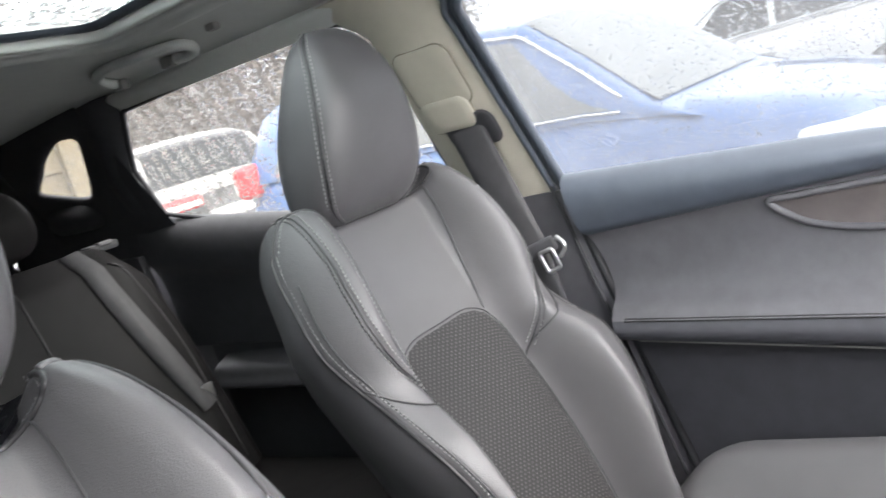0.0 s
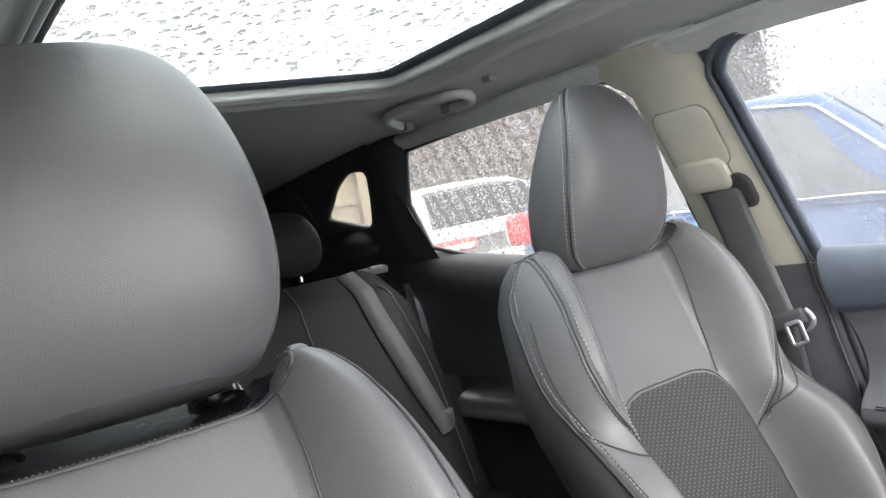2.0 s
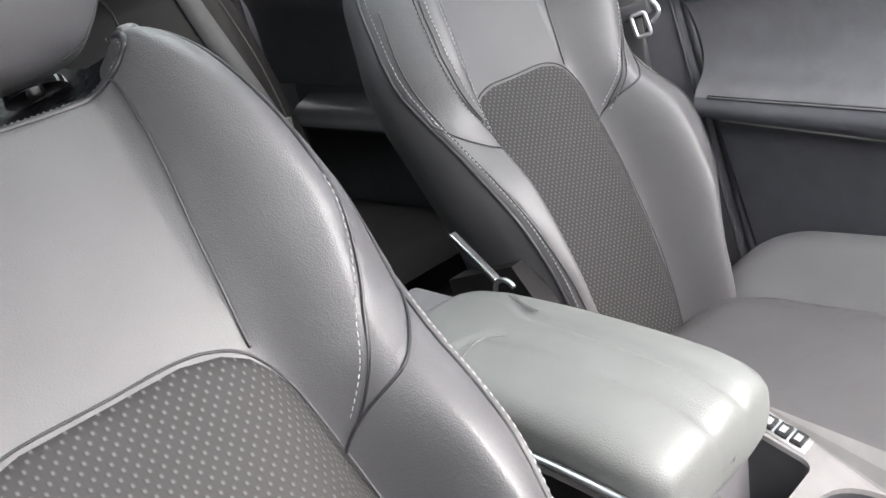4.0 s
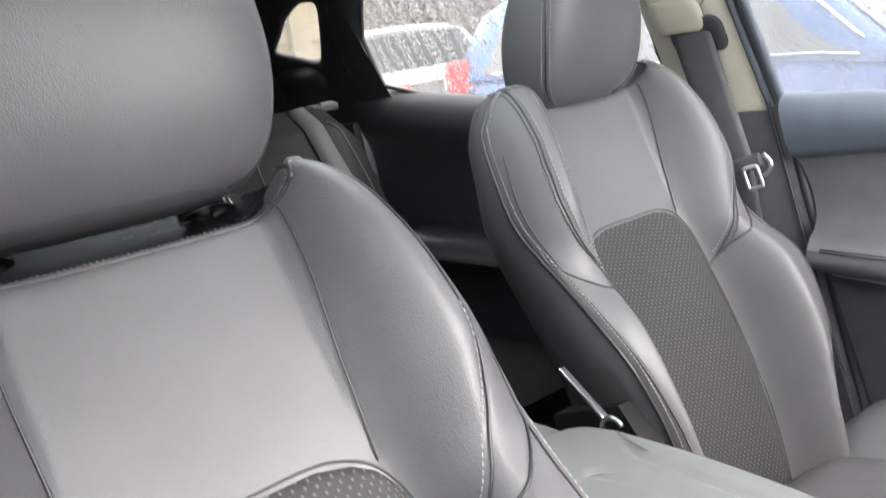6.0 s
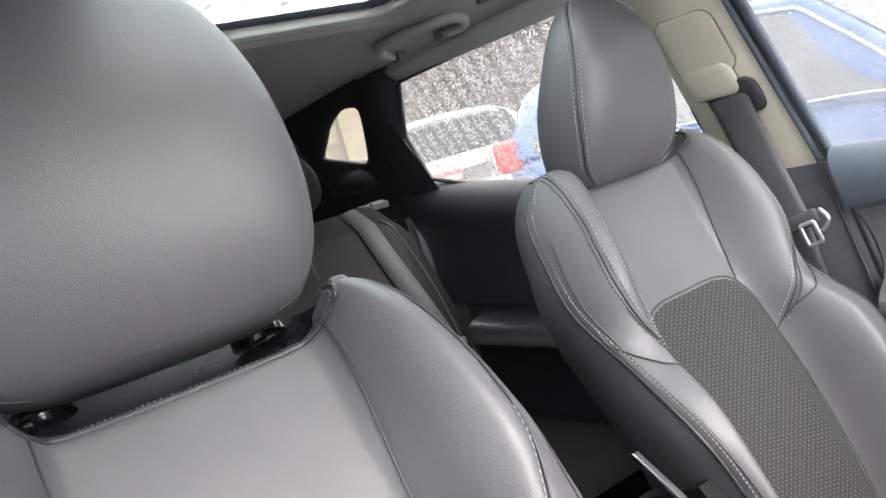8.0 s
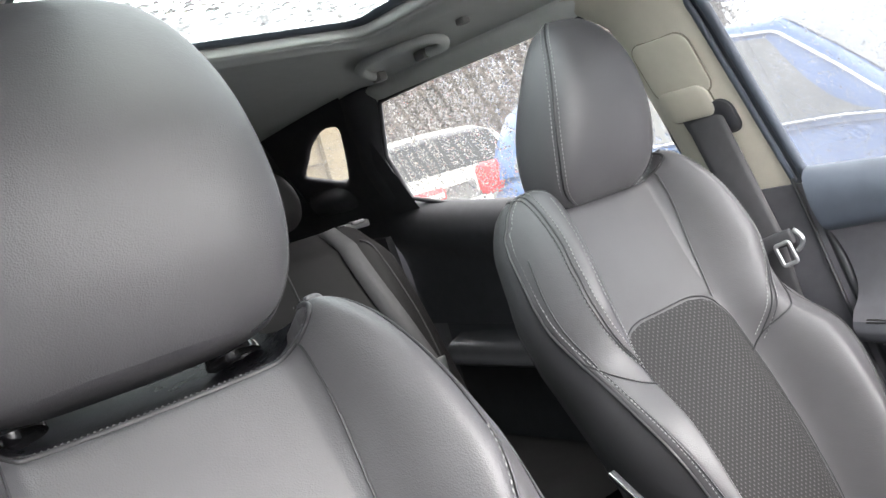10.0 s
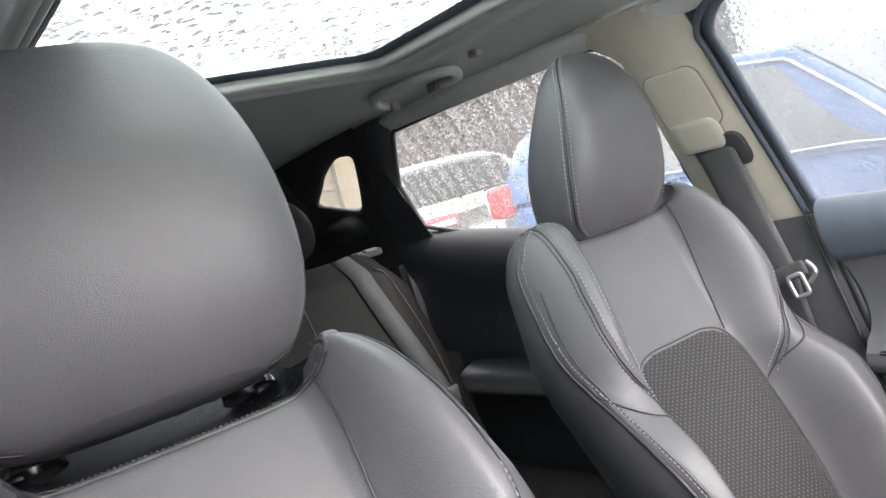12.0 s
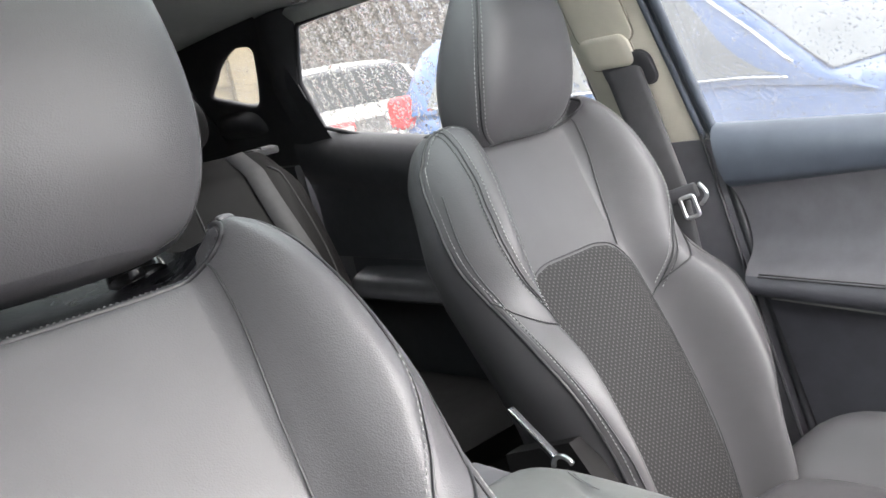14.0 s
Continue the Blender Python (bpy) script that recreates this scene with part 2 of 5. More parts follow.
# headliner: a curved ceiling with a wide opening for the glass roof
OPEN_X, OPEN_Y, OPEN_FRONT = 0.315, 0.63, -0.20


def liner_z(x, y):
    return 1.515 - 0.055 * (abs(x) / 0.55) ** 3 - 0.03 * max(0.0, (y - 0.7)) ** 2 - 0.14 * max(0.0, -y - 0.55) ** 2


def headliner():
    verts, faces = [], []
    xs = [-0.58 + 1.16 * i / 58 for i in range(59)]
    ys = [-0.75 + 2.75 * j / 110 for j in range(111)]
    for y in ys:
        for x in xs:
            verts.append((x, y, liner_z(x, y)))
    for f in grid_faces(59, 111):
        cx = sum(verts[k][0] for k in f) / 4
        cy = sum(verts[k][1] for k in f) / 4
        if abs(cx) < OPEN_X + 0.02 and OPEN_FRONT - 0.02 < cy < OPEN_Y + 0.02:
            continue
        faces.append(f)
    ob = mesh_from("ceiling", verts, faces, CLOTH)
    m = ob.modifiers.new("thick", "SOLIDIFY")
    m.thickness, m.offset = 0.012, 1
    return tagged(ob, "pale grey-beige cloth headliner of the car roof", "headliner", kind="structure")


headliner()


def loop_rect(x0, x1, y0, y1, r, n=8):
    out = []
    for cx, cy, a0 in ((x1 - r, y1 - r, 0), (x0 + r, y1 - r, 90), (x0 + r, y0 + r, 180), (x1 - r, y0 + r, 270)):
        for i in range(n + 1):
            a = radians(a0 + 90 * i / n)
            out.append((cx + r * math.cos(a), cy + r * math.sin(a)))
    return out


def frame_band(name, prof, mat, parent, label="", inset=0.0):
    """A band round the roof opening: prof lists (outward, height) from its inner to its outer edge."""
    verts, faces = [], []
    k = None
    for out, z in prof:
        lp = loop_rect(-OPEN_X - out, OPEN_X + out, OPEN_FRONT - out, OPEN_Y + out, 0.035 + max(0, out))
        k = len(lp)
        for x, y in lp:
            verts.append((x, y, liner_z(x, y) + z))
    n = len(prof)
    for j in range(n - 1):
        for i in range(k):
            faces.append((j * k + i, j * k + (i + 1) % k, (j + 1) * k + (i + 1) % k, (j + 1) * k + i))
    return mesh_from(name, verts, faces, mat, parent, label)


roof_window = thing("window_1", (0, 0, 0), "panoramic glass roof speckled with rain, framed by rubber and cloth", "glass roof", kind="structure")
frame_band("roof_trim", [(0.008, 0.012), (0.010, -0.002), (0.015, -0.005), (0.022, -0.004), (0.030, -0.002), (0.036, -0.006), (0.046, -0.0105), (0.060, -0.009), (0.070, 0.002)], CLOTH, roof_window, "padded cloth lip of the roof opening")
frame_band("roof_seal", [(-0.026, 0.019), (-0.022, 0.013), (-0.012, 0.011), (-0.004, 0.013), (0.002, 0.012)], RUBBER, roof_window, "dark rubber seal round the roof glass")
frame_band("roof_rail", [(-0.005, 0.013), (-0.004, 0.002), (0.002, -0.003), (0.009, -0.001), (0.012, 0.004)], CLOTH, roof_window, "thin pale rail along the roof opening")


def roof_glass_z(x, y):
    return liner_z(x, y) + 0.020


sheet("roof_pane", lambda a, b: Vector((-0.40 + 0.80 * a, -0.28 + 1.00 * b, roof_glass_z(-0.40 + 0.80 * a, -0.28 + 1.00 * b))), 16, 20, 0, ROOFGLASS, roof_window, "tinted roof glass")


# ---- rain on glass ----
DROP_UNIT = None


def drop_template():
    vs = [(0, 0, 0.52)]
    for r, z, n in ((0.42, 0.46, 8), (0.8, 0.25, 8), (1.0, 0.0, 8)):
        for k in range(n):
            a = 2 * math.pi * k / n
            vs.append((r * math.cos(a), r * math.sin(a), z))
    fs = [(0, 1 + k, 1 + (k + 1) % 8) for k in range(8)]
    for ring in (0, 1):
        for k in range(8):
            a, b = 1 + ring * 8 + k, 1 + ring * 8 + (k + 1) % 8
            fs.append((a, a + 8, b + 8, b))
    return np.array(vs), fs


def rain(name, at, count, rmin, rmax, seed, parent, stretch=1.0, inside=None, power=3.0, label="", lean=0.0, grid=None, tall=1.35):
    """Drops on a pane: at(a, b) gives place, first axis, second axis and outward normal."""
    rng = random.Random(seed)
    base, bf = drop_template()
    verts, faces = [], []
    spots = [(rng.random(), rng.random()) for _ in range(count)]
    if grid:
        nx, ny = grid
        spots = [((i + 0.5 * (j % 2) + rng.uniform(-0.1, 0.9)) / nx, (j + rng.uniform(0.05, 0.95)) / ny) for j in range(ny) for i in range(nx)] + spots
    for a, b in spots:
        if inside and not inside(a, b):
            continue
        p, e1, e2, nrm = at(a, b)
        r = rmin + (rmax - rmin) * rng.random() ** power
        sx, sy = r * rng.uniform(0.8, 1.15), r * rng.uniform(0.9, 1.0 + stretch)
        th = rng.uniform(-0.35, 0.35) + lean
        c, s = math.cos(th), math.sin(th)
        k0 = len(verts)
        for x, y, z in base:
            x, y = x * sx * rng.uniform(0.9, 1.1), y * sy * rng.uniform(0.9, 1.1)
            q = p + e1 * (c * x - s * y) + e2 * (s * x + c * y) + nrm * (z * r * tall)
            verts.append(q)
        faces += [tuple(k0 + i for i in f) for f in bf]
    ob = mesh_from(name, verts, faces, WATER, parent, label)
    ob.visible_shadow = False
    return tagged(ob, kind="stuff")


def roof_at(a, b):
    x, y = -0.34 + 0.68 * a, -0.22 + 0.87 * b
    return Vector((x, y, roof_glass_z(x, y) + 0.002)), Vector((1, 0, 0)), Vector((0, 1, 0)), Vector((0, 0, 1))


rain("raindrops", roof_at, 3600, 0.0012, 0.0052, 3, roof_window, stretch=1.4, power=2.0, lean=0.5, label="raindrops on the roof glass")


# ---- doors and pillars ----
def side_quad(name, y0, y1, z0, z1, mat, parent, inset=0.0, n=8, label="", thick=0.0):
    def fn(a, b):
        z = z0 + (z1 - z0) * b
        return Vector((glass_x(z) - inset, y0 + (y1 - y0) * a, z))
    return sheet(name, fn, n, n, thick, mat, parent, label)


def door_edge(z):
    """The rear edge of the front door at height z."""
    return 0.118 - 0.235 * (1.115 - z)


DOOR_PROFILE = [(0.716, 1.100), (0.704, 1.112), (0.688, 1.114), (0.672, 1.106), (0.662, 1.090), (0.657, 1.065), (0.658, 1.040), (0.664, 1.024), (0.676, 1.016),
                (0.684, 1.000), (0.690, 0.970), (0.687, 0.940), (0.678, 0.922), (0.664, 0.910), (0.647, 0.901), (0.632, 0.888), (0.625, 0.876), (0.626, 0.865),
                (0.634, 0.857), (0.652, 0.851), (0.664, 0.846), (0.672, 0.830), (0.676, 0.78), (0.680, 0.70), (0.684, 0.60), (0.690, 0.48)]


def door_drop(z):
    """How the door's lines run up or down towards the front, per door length."""
    return lerp([(0.48, -0.09), (0.84, -0.09), (0.886, -0.05), (0.93, 0.02), (0.97, 0.05), (1.016, 0.078), (1.045, 0.05), (1.10, -0.04)], z)


def door_at(y, z):
    """The door's inner face at a place along it and a height."""
    a = (y - door_edge(z)) / (-0.95 - door_edge(z))
    zb = z
    for _ in range(6):
        zb = z - door_drop(zb) * a
    table = sorted((q, p) for p, q in DOOR_PROFILE)
    return Vector((lerp(table, zb) + 0.006 * math.sin(a * 3), y, z))


def front_door():
    d = thing("door_1", (0, 0, 0), "closed front passenger door in slate vinyl with armrest and wet window", "car door", kind="structure")

    def prof(k):
        x, z = DOOR_PROFILE[k]
        return x, z

    def strip(name, k0, k1, mat, label=""):
        pts = smooth_line([(p[0], 0, p[1]) for p in DOOR_PROFILE[k0:k1 + 1]], (k1 - k0) * 3 + 1)
        n = len(pts)

        def fn(a, b):
            p = pts[round(b * (n - 1))]
            y1 = door_edge(p.z)
            drop = door_drop(p.z) * a
            return Vector((p.x + 0.006 * math.sin(a * 3), y1 + (-0.95 - y1) * a, p.z + drop))
        return sheet(name, fn, 26, n, -0.02, mat, d, label)
    strip("top_pad", 0, 8, DOORVINYL, "soft slate blue-grey upper door pad")
    strip("door_panel", 8, 15, LOWTRIM, "charcoal door panel sweeping out into the padded armrest")
    strip("armrest_side", 15, 20, ARMSIDE, "darker side of the armrest below a sewn seam")
    seam_x, seam_z = DOOR_PROFILE[15]
    for dz in (0.0, 0.0045):
        line = []
        for i in range(31):
            a = 0.02 + 0.93 * i / 30
            y1 = door_edge(seam_z)
            line.append(Vector((seam_x - 0.0008 + 0.8 * dz + 0.006 * math.sin(a * 3), y1 + (-0.95 - y1) * a, seam_z + dz * 0.6 + door_drop(seam_z) * a)))
        tube("armrest_seam", line, 0.0013, PIPING, d, "sewn seam along the armrest")
    strip("lower_panel", 20, 25, ARMSIDE, "black lower door panel with pocket")

    # pull handle recess
    def rim(off):
        pts = [(-0.185, 1.028), (-0.205, 1.006), (-0.235, 0.988), (-0.29, 0.976), (-0.38, 0.970), (-0.52, 0.972), (-0.60, 0.99), (-0.60, 1.03), (-0.5, 1.042), (-0.38, 1.038), (-0.28, 1.034), (-0.22, 1.031)]
        return [door_at(y, z) - Vector((off, 0, 0)) for y, z in pts]
    line = smooth_line(rim(0.004), 60, closed=True)
    tube("handle_rim", line, 0.005, LOWTRIM, d, "raised rim of the pull-handle recess", closed=True)
    bm = bmesh.new()
    mid = bm.verts.new(door_at(-0.40, 1.005) - Vector((0.001, 0, 0)))
    vs = [bm.verts.new(p + Vector((0.001, 0, 0))) for p in line]
    for i in range(len(vs)):
        bm.faces.new((vs[i], vs[(i + 1) % len(vs)], mid))
    part("handle_recess", bm, plain("satin_recess_trim", (0.105, 0.092, 0.092), 0.4), d, "brownish satin trim inside the handle recess", smooth=False)
    tube("pocket_line", [door_at(door_edge(0.85) - 0.02 - 0.7 * i / 20, 0.8495 - 0.09 * 0.66 * i / 20) - Vector((0.003, 0, 0)) for i in range(21)], 0.0024, GREYPLASTIC, d, "thin pale seam under the armrest")
    # window
    side_quad("window_pane", -0.95, 0.150, 1.095, 1.46, GLASS, d, -0.004, label="rain-streaked window pane").visible_shadow = False
    side_quad("window_frame", 0.138, 0.175, 1.085, 1.455, RUBBER, d, 0.001, label="dark rubber-edged window frame")
    edge = [Vector((glass_x(z) - 0.012, 0.140 - 0.012 * ((1.42 - z) / 0.32), z)) for z in [1.095 + 0.30 * i / 14 for i in range(15)]]
    top = [Vector((glass_x(1.42) - 0.014, 0.118, 1.418)), Vector((glass_x(1.432) - 0.014, 0.085, 1.434)), Vector((glass_x(1.437) - 0.014, 0.0, 1.440)), Vector((glass_x(1.43) - 0.014, -0.3, 1.432)), Vector((glass_x(1.36) - 0.014, -0.75, 1.36))]
    line = smooth_line(edge + top, 60)
    tube("window_seal", line, 0.0085, RUBBER, d, "dark rubber window seal", flat=0.8)
    tube("inner_seal", [p + Vector((-0.006, 0.018, 0)) for p in line], 0.0055, RUBBER, d, "second rubber lip on the pillar", flat=0.8)
    edge2 = [Vector((0.700 - 0.02 * (1.1 - z), door_edge(z) + 0.012, z)) for z in [1.10 - 0.6 * i / 12 for i in range(13)]]
    tube("door_gap_seal", edge2, 0.009, DARK, d, "rubber weatherstrip along the door edge")
    tube("sill_bead", [e + Vector((-0.012, 0.018, 0)) for e in edge2], 0.003, DARK, d, "glossy bead along the weatherstrip")

    def at(a, b):
        y, z = 0.13 - 0.95 * a, 1.11 + 0.31 * b
        return Vector((glass_x(z) + 0.006, y, z)), Vector((0, 1, 0)), Vector((-0.43, 0, 0.90)), Vector((0.90, 0, 0.43))
    rain("raindrops", at, 9000, 0.0006, 0.0019, 5, d, stretch=0.3, power=1.8, grid=(86, 30), label="raindrops on the window pane")
    return d


front_door()


def pillar():
    p = thing("pillar_trim", (0, 0, 0), "beige upper pillar trim over a charcoal lower trim", "pillar trim", kind="structure")

    def upper(a, b):
        z = 1.078 + 0.382 * b
        y0, y1 = 0.152 + 0.012 * b, 0.322 - 0.01 * b + 0.18 * max(0, b - 0.83) ** 1.2 * 4
        bow = 0.016 * math.sin(math.pi * min(1, max(0, a))) ** 0.6
        return Vector((glass_x(z) - 0.010 - bow - 0.03 * max(0, b - 0.85), y0 + (y1 - y0) * a, z))
    sheet("upper_trim", upper, 24, 30, 0.01, TAN, p, "beige moulded upper trim", flip=True)

    def lower(a, b):
        z = 1.090 - 0.64 * b
        y0, y1 = door_edge(z) - 0.02, 0.345 + 0.05 * b
        bow = 0.02 * math.sin(math.pi * a) ** 0.6
        return Vector((0.706 - 0.01 * b - bow, y0 + (y1 - y0) * a, z))
    sheet("lower_trim", lower, 20, 24, 0.01, LOWTRIM, p, "charcoal moulded lower trim")
    # height adjuster cover: a raised rounded plate
    def plate(y0, y1, z0, z1, lift, name, r, mat, label):
        lp = loop_rect(y0, y1, z0, z1, r, 6)
        verts, faces = [], []
        cy, cz = (y0 + y1) / 2, (z0 + z1) / 2
        prof = [(1.0, 0.0), (0.985, lift * 0.7), (0.95, lift), (0.6, lift * 1.05), (0.0, lift * 1.08)]
        for f, h in prof:
            for y, z in lp:
                yy, zz = cy + (y - cy) * f, cz + (z - cz) * f
                verts.append((glass_x(zz) - 0.024 - h, yy, zz))
        k = len(lp)
        for j in range(len(prof) - 1):
            for i in range(k):
                faces.append((j * k + i, j * k + (i + 1) % k, (j + 1) * k + (i + 1) % k, (j + 1) * k + i))
        # no real gap: its shade is drawn as a thin darker bead
        tube("gap_line", [Vector((glass_x(z) - 0.0245, y, z)) for y, z in lp], 0.0016, TANGAP if mat is TAN else DARK, p, "fine darker bead drawn as the gap's shade round the cover", sides=6, closed=True)
        return mesh_from(name, verts, faces, mat, p, label)
    plate(0.183, 0.290, 1.262, 1.358, 0.003, "adjuster_cover", 0.02, TAN, "flush beige cover of the belt height adjuster")
    plate(0.196, 0.290, 1.224, 1.276, 0.007, "adjuster_grip", 0.016, TAN, "raised beige grip of the belt height adjuster")
    plate(0.172, 0.268, 1.192, 1.246, 0.006, "belt_slot", 0.018, DARK, "black slot where the belt leaves the pillar")
    return p


pillar()


def seat_belt():
    b = thing("seat_belt", (0.62, 0.16, 0.55), "dark grey seat belt hanging from the pillar with chrome tongue", "seat belt")
    o = Vector((0.62, 0.16, 0.55))

    def strap(name, p0, p1, w0, w1, mat, th=0.0016, side=Vector((0.15, -1, 0.1)), label="", sag=0.0):
        n = 24
        verts = []
        for i in range(n):
            f = i / (n - 1)
            c = p0.lerp(p1, f) + Vector((-sag * math.sin(math.pi * f), 0, 0)) - o
            w = (w0 + (w1 - w0) * f) / 2
            s = side.normalized()
            nrm = (p1 - p0).cross(s).normalized()
            for k in range(7):
                g = -1 + 2 * k / 6
                verts.append(c + s * (w * g) + nrm * (th + 0.002 * (1 - g * g)))
            for k in range(7):
                g = 1 - 2 * k / 6
                verts.append(c + s * (w * g) - nrm * th)
        return mesh_from(name, verts, grid_faces(14, n, wrap=True), mat, b, label)
    strap("webbing", Vector((0.622, 0.225, 1.222)), Vector((0.612, 0.158, 1.018)), 0.062, 0.058, WEBBING, label="dark grey belt webbing")
    strap("lower_webbing", Vector((0.622, 0.165, 1.03)), Vector((0.655, 0.155, 0.60)), 0.048, 0.048, WEBBING, label="belt webbing running down the pillar", sag=-0.01)
    # tongue: plastic head and chrome loop
    bm = bmesh.new()
    box_bm(bm, -0.006, 0.006, -0.036, 0.036, -0.012, 0.012, 0.005, 3)
    t = part("tongue_head", bm, DARK, b, "black plastic head of the belt tongue")
    t.matrix_local = Matrix.Translation(Vector((0.606, 0.150, 1.018)) - o) @ Matrix.Rotation(radians(20), 4, "Z") @ Matrix.Rotation(radians(-14), 4, "X")
    lp = [Vector((0, y, z)) for y, z in loop_rect(-0.0105, 0.0105, -0.032, 0.0, 0.004, 4)]
    vs, fs = tube_geo(lp, 0.0032, 8, True, 0.6, up=Vector((1, 0, 0)))
    g = mesh_from("tongue_loop", vs, fs, SATIN, b, "chrome belt tongue with square hole")
    g.matrix_local = Matrix.Translation(Vector((0.598, 0.126, 1.019)) - o) @ Matrix.Rotation(radians(18), 4, "Z") @ Matrix.Rotation(radians(-14), 4, "X")
    tube("guide_ring", [Vector((0.604, 0.150 - 0.044 - 0.012 * math.sin(math.pi * i / 10), 1.006 + 0.032 * i / 10)) - o for i in range(11)], 0.0035, SATIN, b, "small pale clip beside the tongue")
    return b


seat_belt()


def rear_door():
    d = thing("door_2", (0, 0, 0), "closed black-trimmed rear door with a window beaded in rain", "car door", kind="structure")
    prof = [(0.712, 1.105), (0.700, 1.118), (0.680, 1.120), (0.660, 1.110), (0.648, 1.088), (0.646, 1.05), (0.655, 1.01), (0.672, 0.985), (0.682, 0.95), (0.684, 0.90), (0.682, 0.875)]
    pts = smooth_line([(p[0], 0, p[1]) for p in prof], 31)

    def pad(a, b):
        p = pts[round(b * 30)]
        up = 0.085 * max(0, a) ** 1.4 * (1 if p.z > 1.0 else max(0, (p.z - 0.87) / 0.13))
        return Vector((p.x - 0.012 * a, 0.345 + 0.89 * a, p.z + up))
    sheet("door_pad", pad, 30, 31, 0.02, SOFT, d, "rounded soft black door pad")
    arm = smooth_line([(0.682, 0, 0.875), (0.668, 0, 0.862), (0.640, 0, 0.852), (0.626, 0, 0.842), (0.620, 0, 0.826), (0.612, 0, 0.806), (0.64, 0, 0.792), (0.672, 0, 0.785)], 22)
    sheet("armrest", lambda a, b: Vector((arm[round(b * 21)].x + 0.03 * max(0, a - 0.85), 0.40 + 0.70 * a, arm[round(b * 21)].z - 0.012 * a)), 20, 22, 0.01, DARK, d, "black armrest of the rear door")
    sheet("lower_panel", lambda a, b: Vector((0.676 + 0.01 * b, 0.345 + 0.80 * a, 0.875 - 0.44 * b)), 10, 10, 0.02, DARK, d, "black lower panel")
    # the pane, its black frame and the drops
    outline = [(0.315, 1.118), (0.315, 1.20), (0.30, 1.30), (0.285, 1.385), (0.295, 1.418), (0.36, 1.434), (0.46, 1.438), (0.70, 1.436), (0.975, 1.430), (0.988, 1.425), (1.045, 1.37), (1.10, 1.312), (1.118, 1.20), (0.95, 1.157), (0.78, 1.132)]
    side_quad("window_pane", 0.28, 1.16, 1.08, 1.47, REARGLASS, d, -0.004, label="window pane beaded with rain").visible_shadow = False
    line = [Vector((glass_x(z) - 0.008, y, z)) for y, z in outline]
    tube("window_seal", line, 0.006, DARK, d, "black rubber window seal", closed=True, sides=8)

    def at(a, b):
        y, z = 0.31 + 0.83 * a, 1.10 + 0.35 * b
        return Vector((glass_x(z) + 0.006, y, z)), Vector((0, 1, 0)), Vector((-0.43, 0, 0.90)), Vector((0.90, 0, 0.43))
    trails = [0.05, 0.11, 0.18, 0.235, 0.30, 0.36, 0.43, 0.485, 0.55, 0.62, 0.68, 0.745, 0.80, 0.86, 0.91, 0.96]

    def keep(a, b):
        for k, t in enumerate(trails):
            if abs(a - t + 0.03 * b - 0.004 * math.sin(b * 23 + k * 2)) < 0.0085 and b > 0.18 + 0.16 * math.sin(k * 2.3):
                return False
        return True
    rain("raindrops", at, 5200, 0.0011, 0.0029, 9, d, stretch=0.25, inside=keep, power=1.2, grid=(108, 50), tall=1.35, label="dense raindrops on the window pane")
    return d


rear_door()


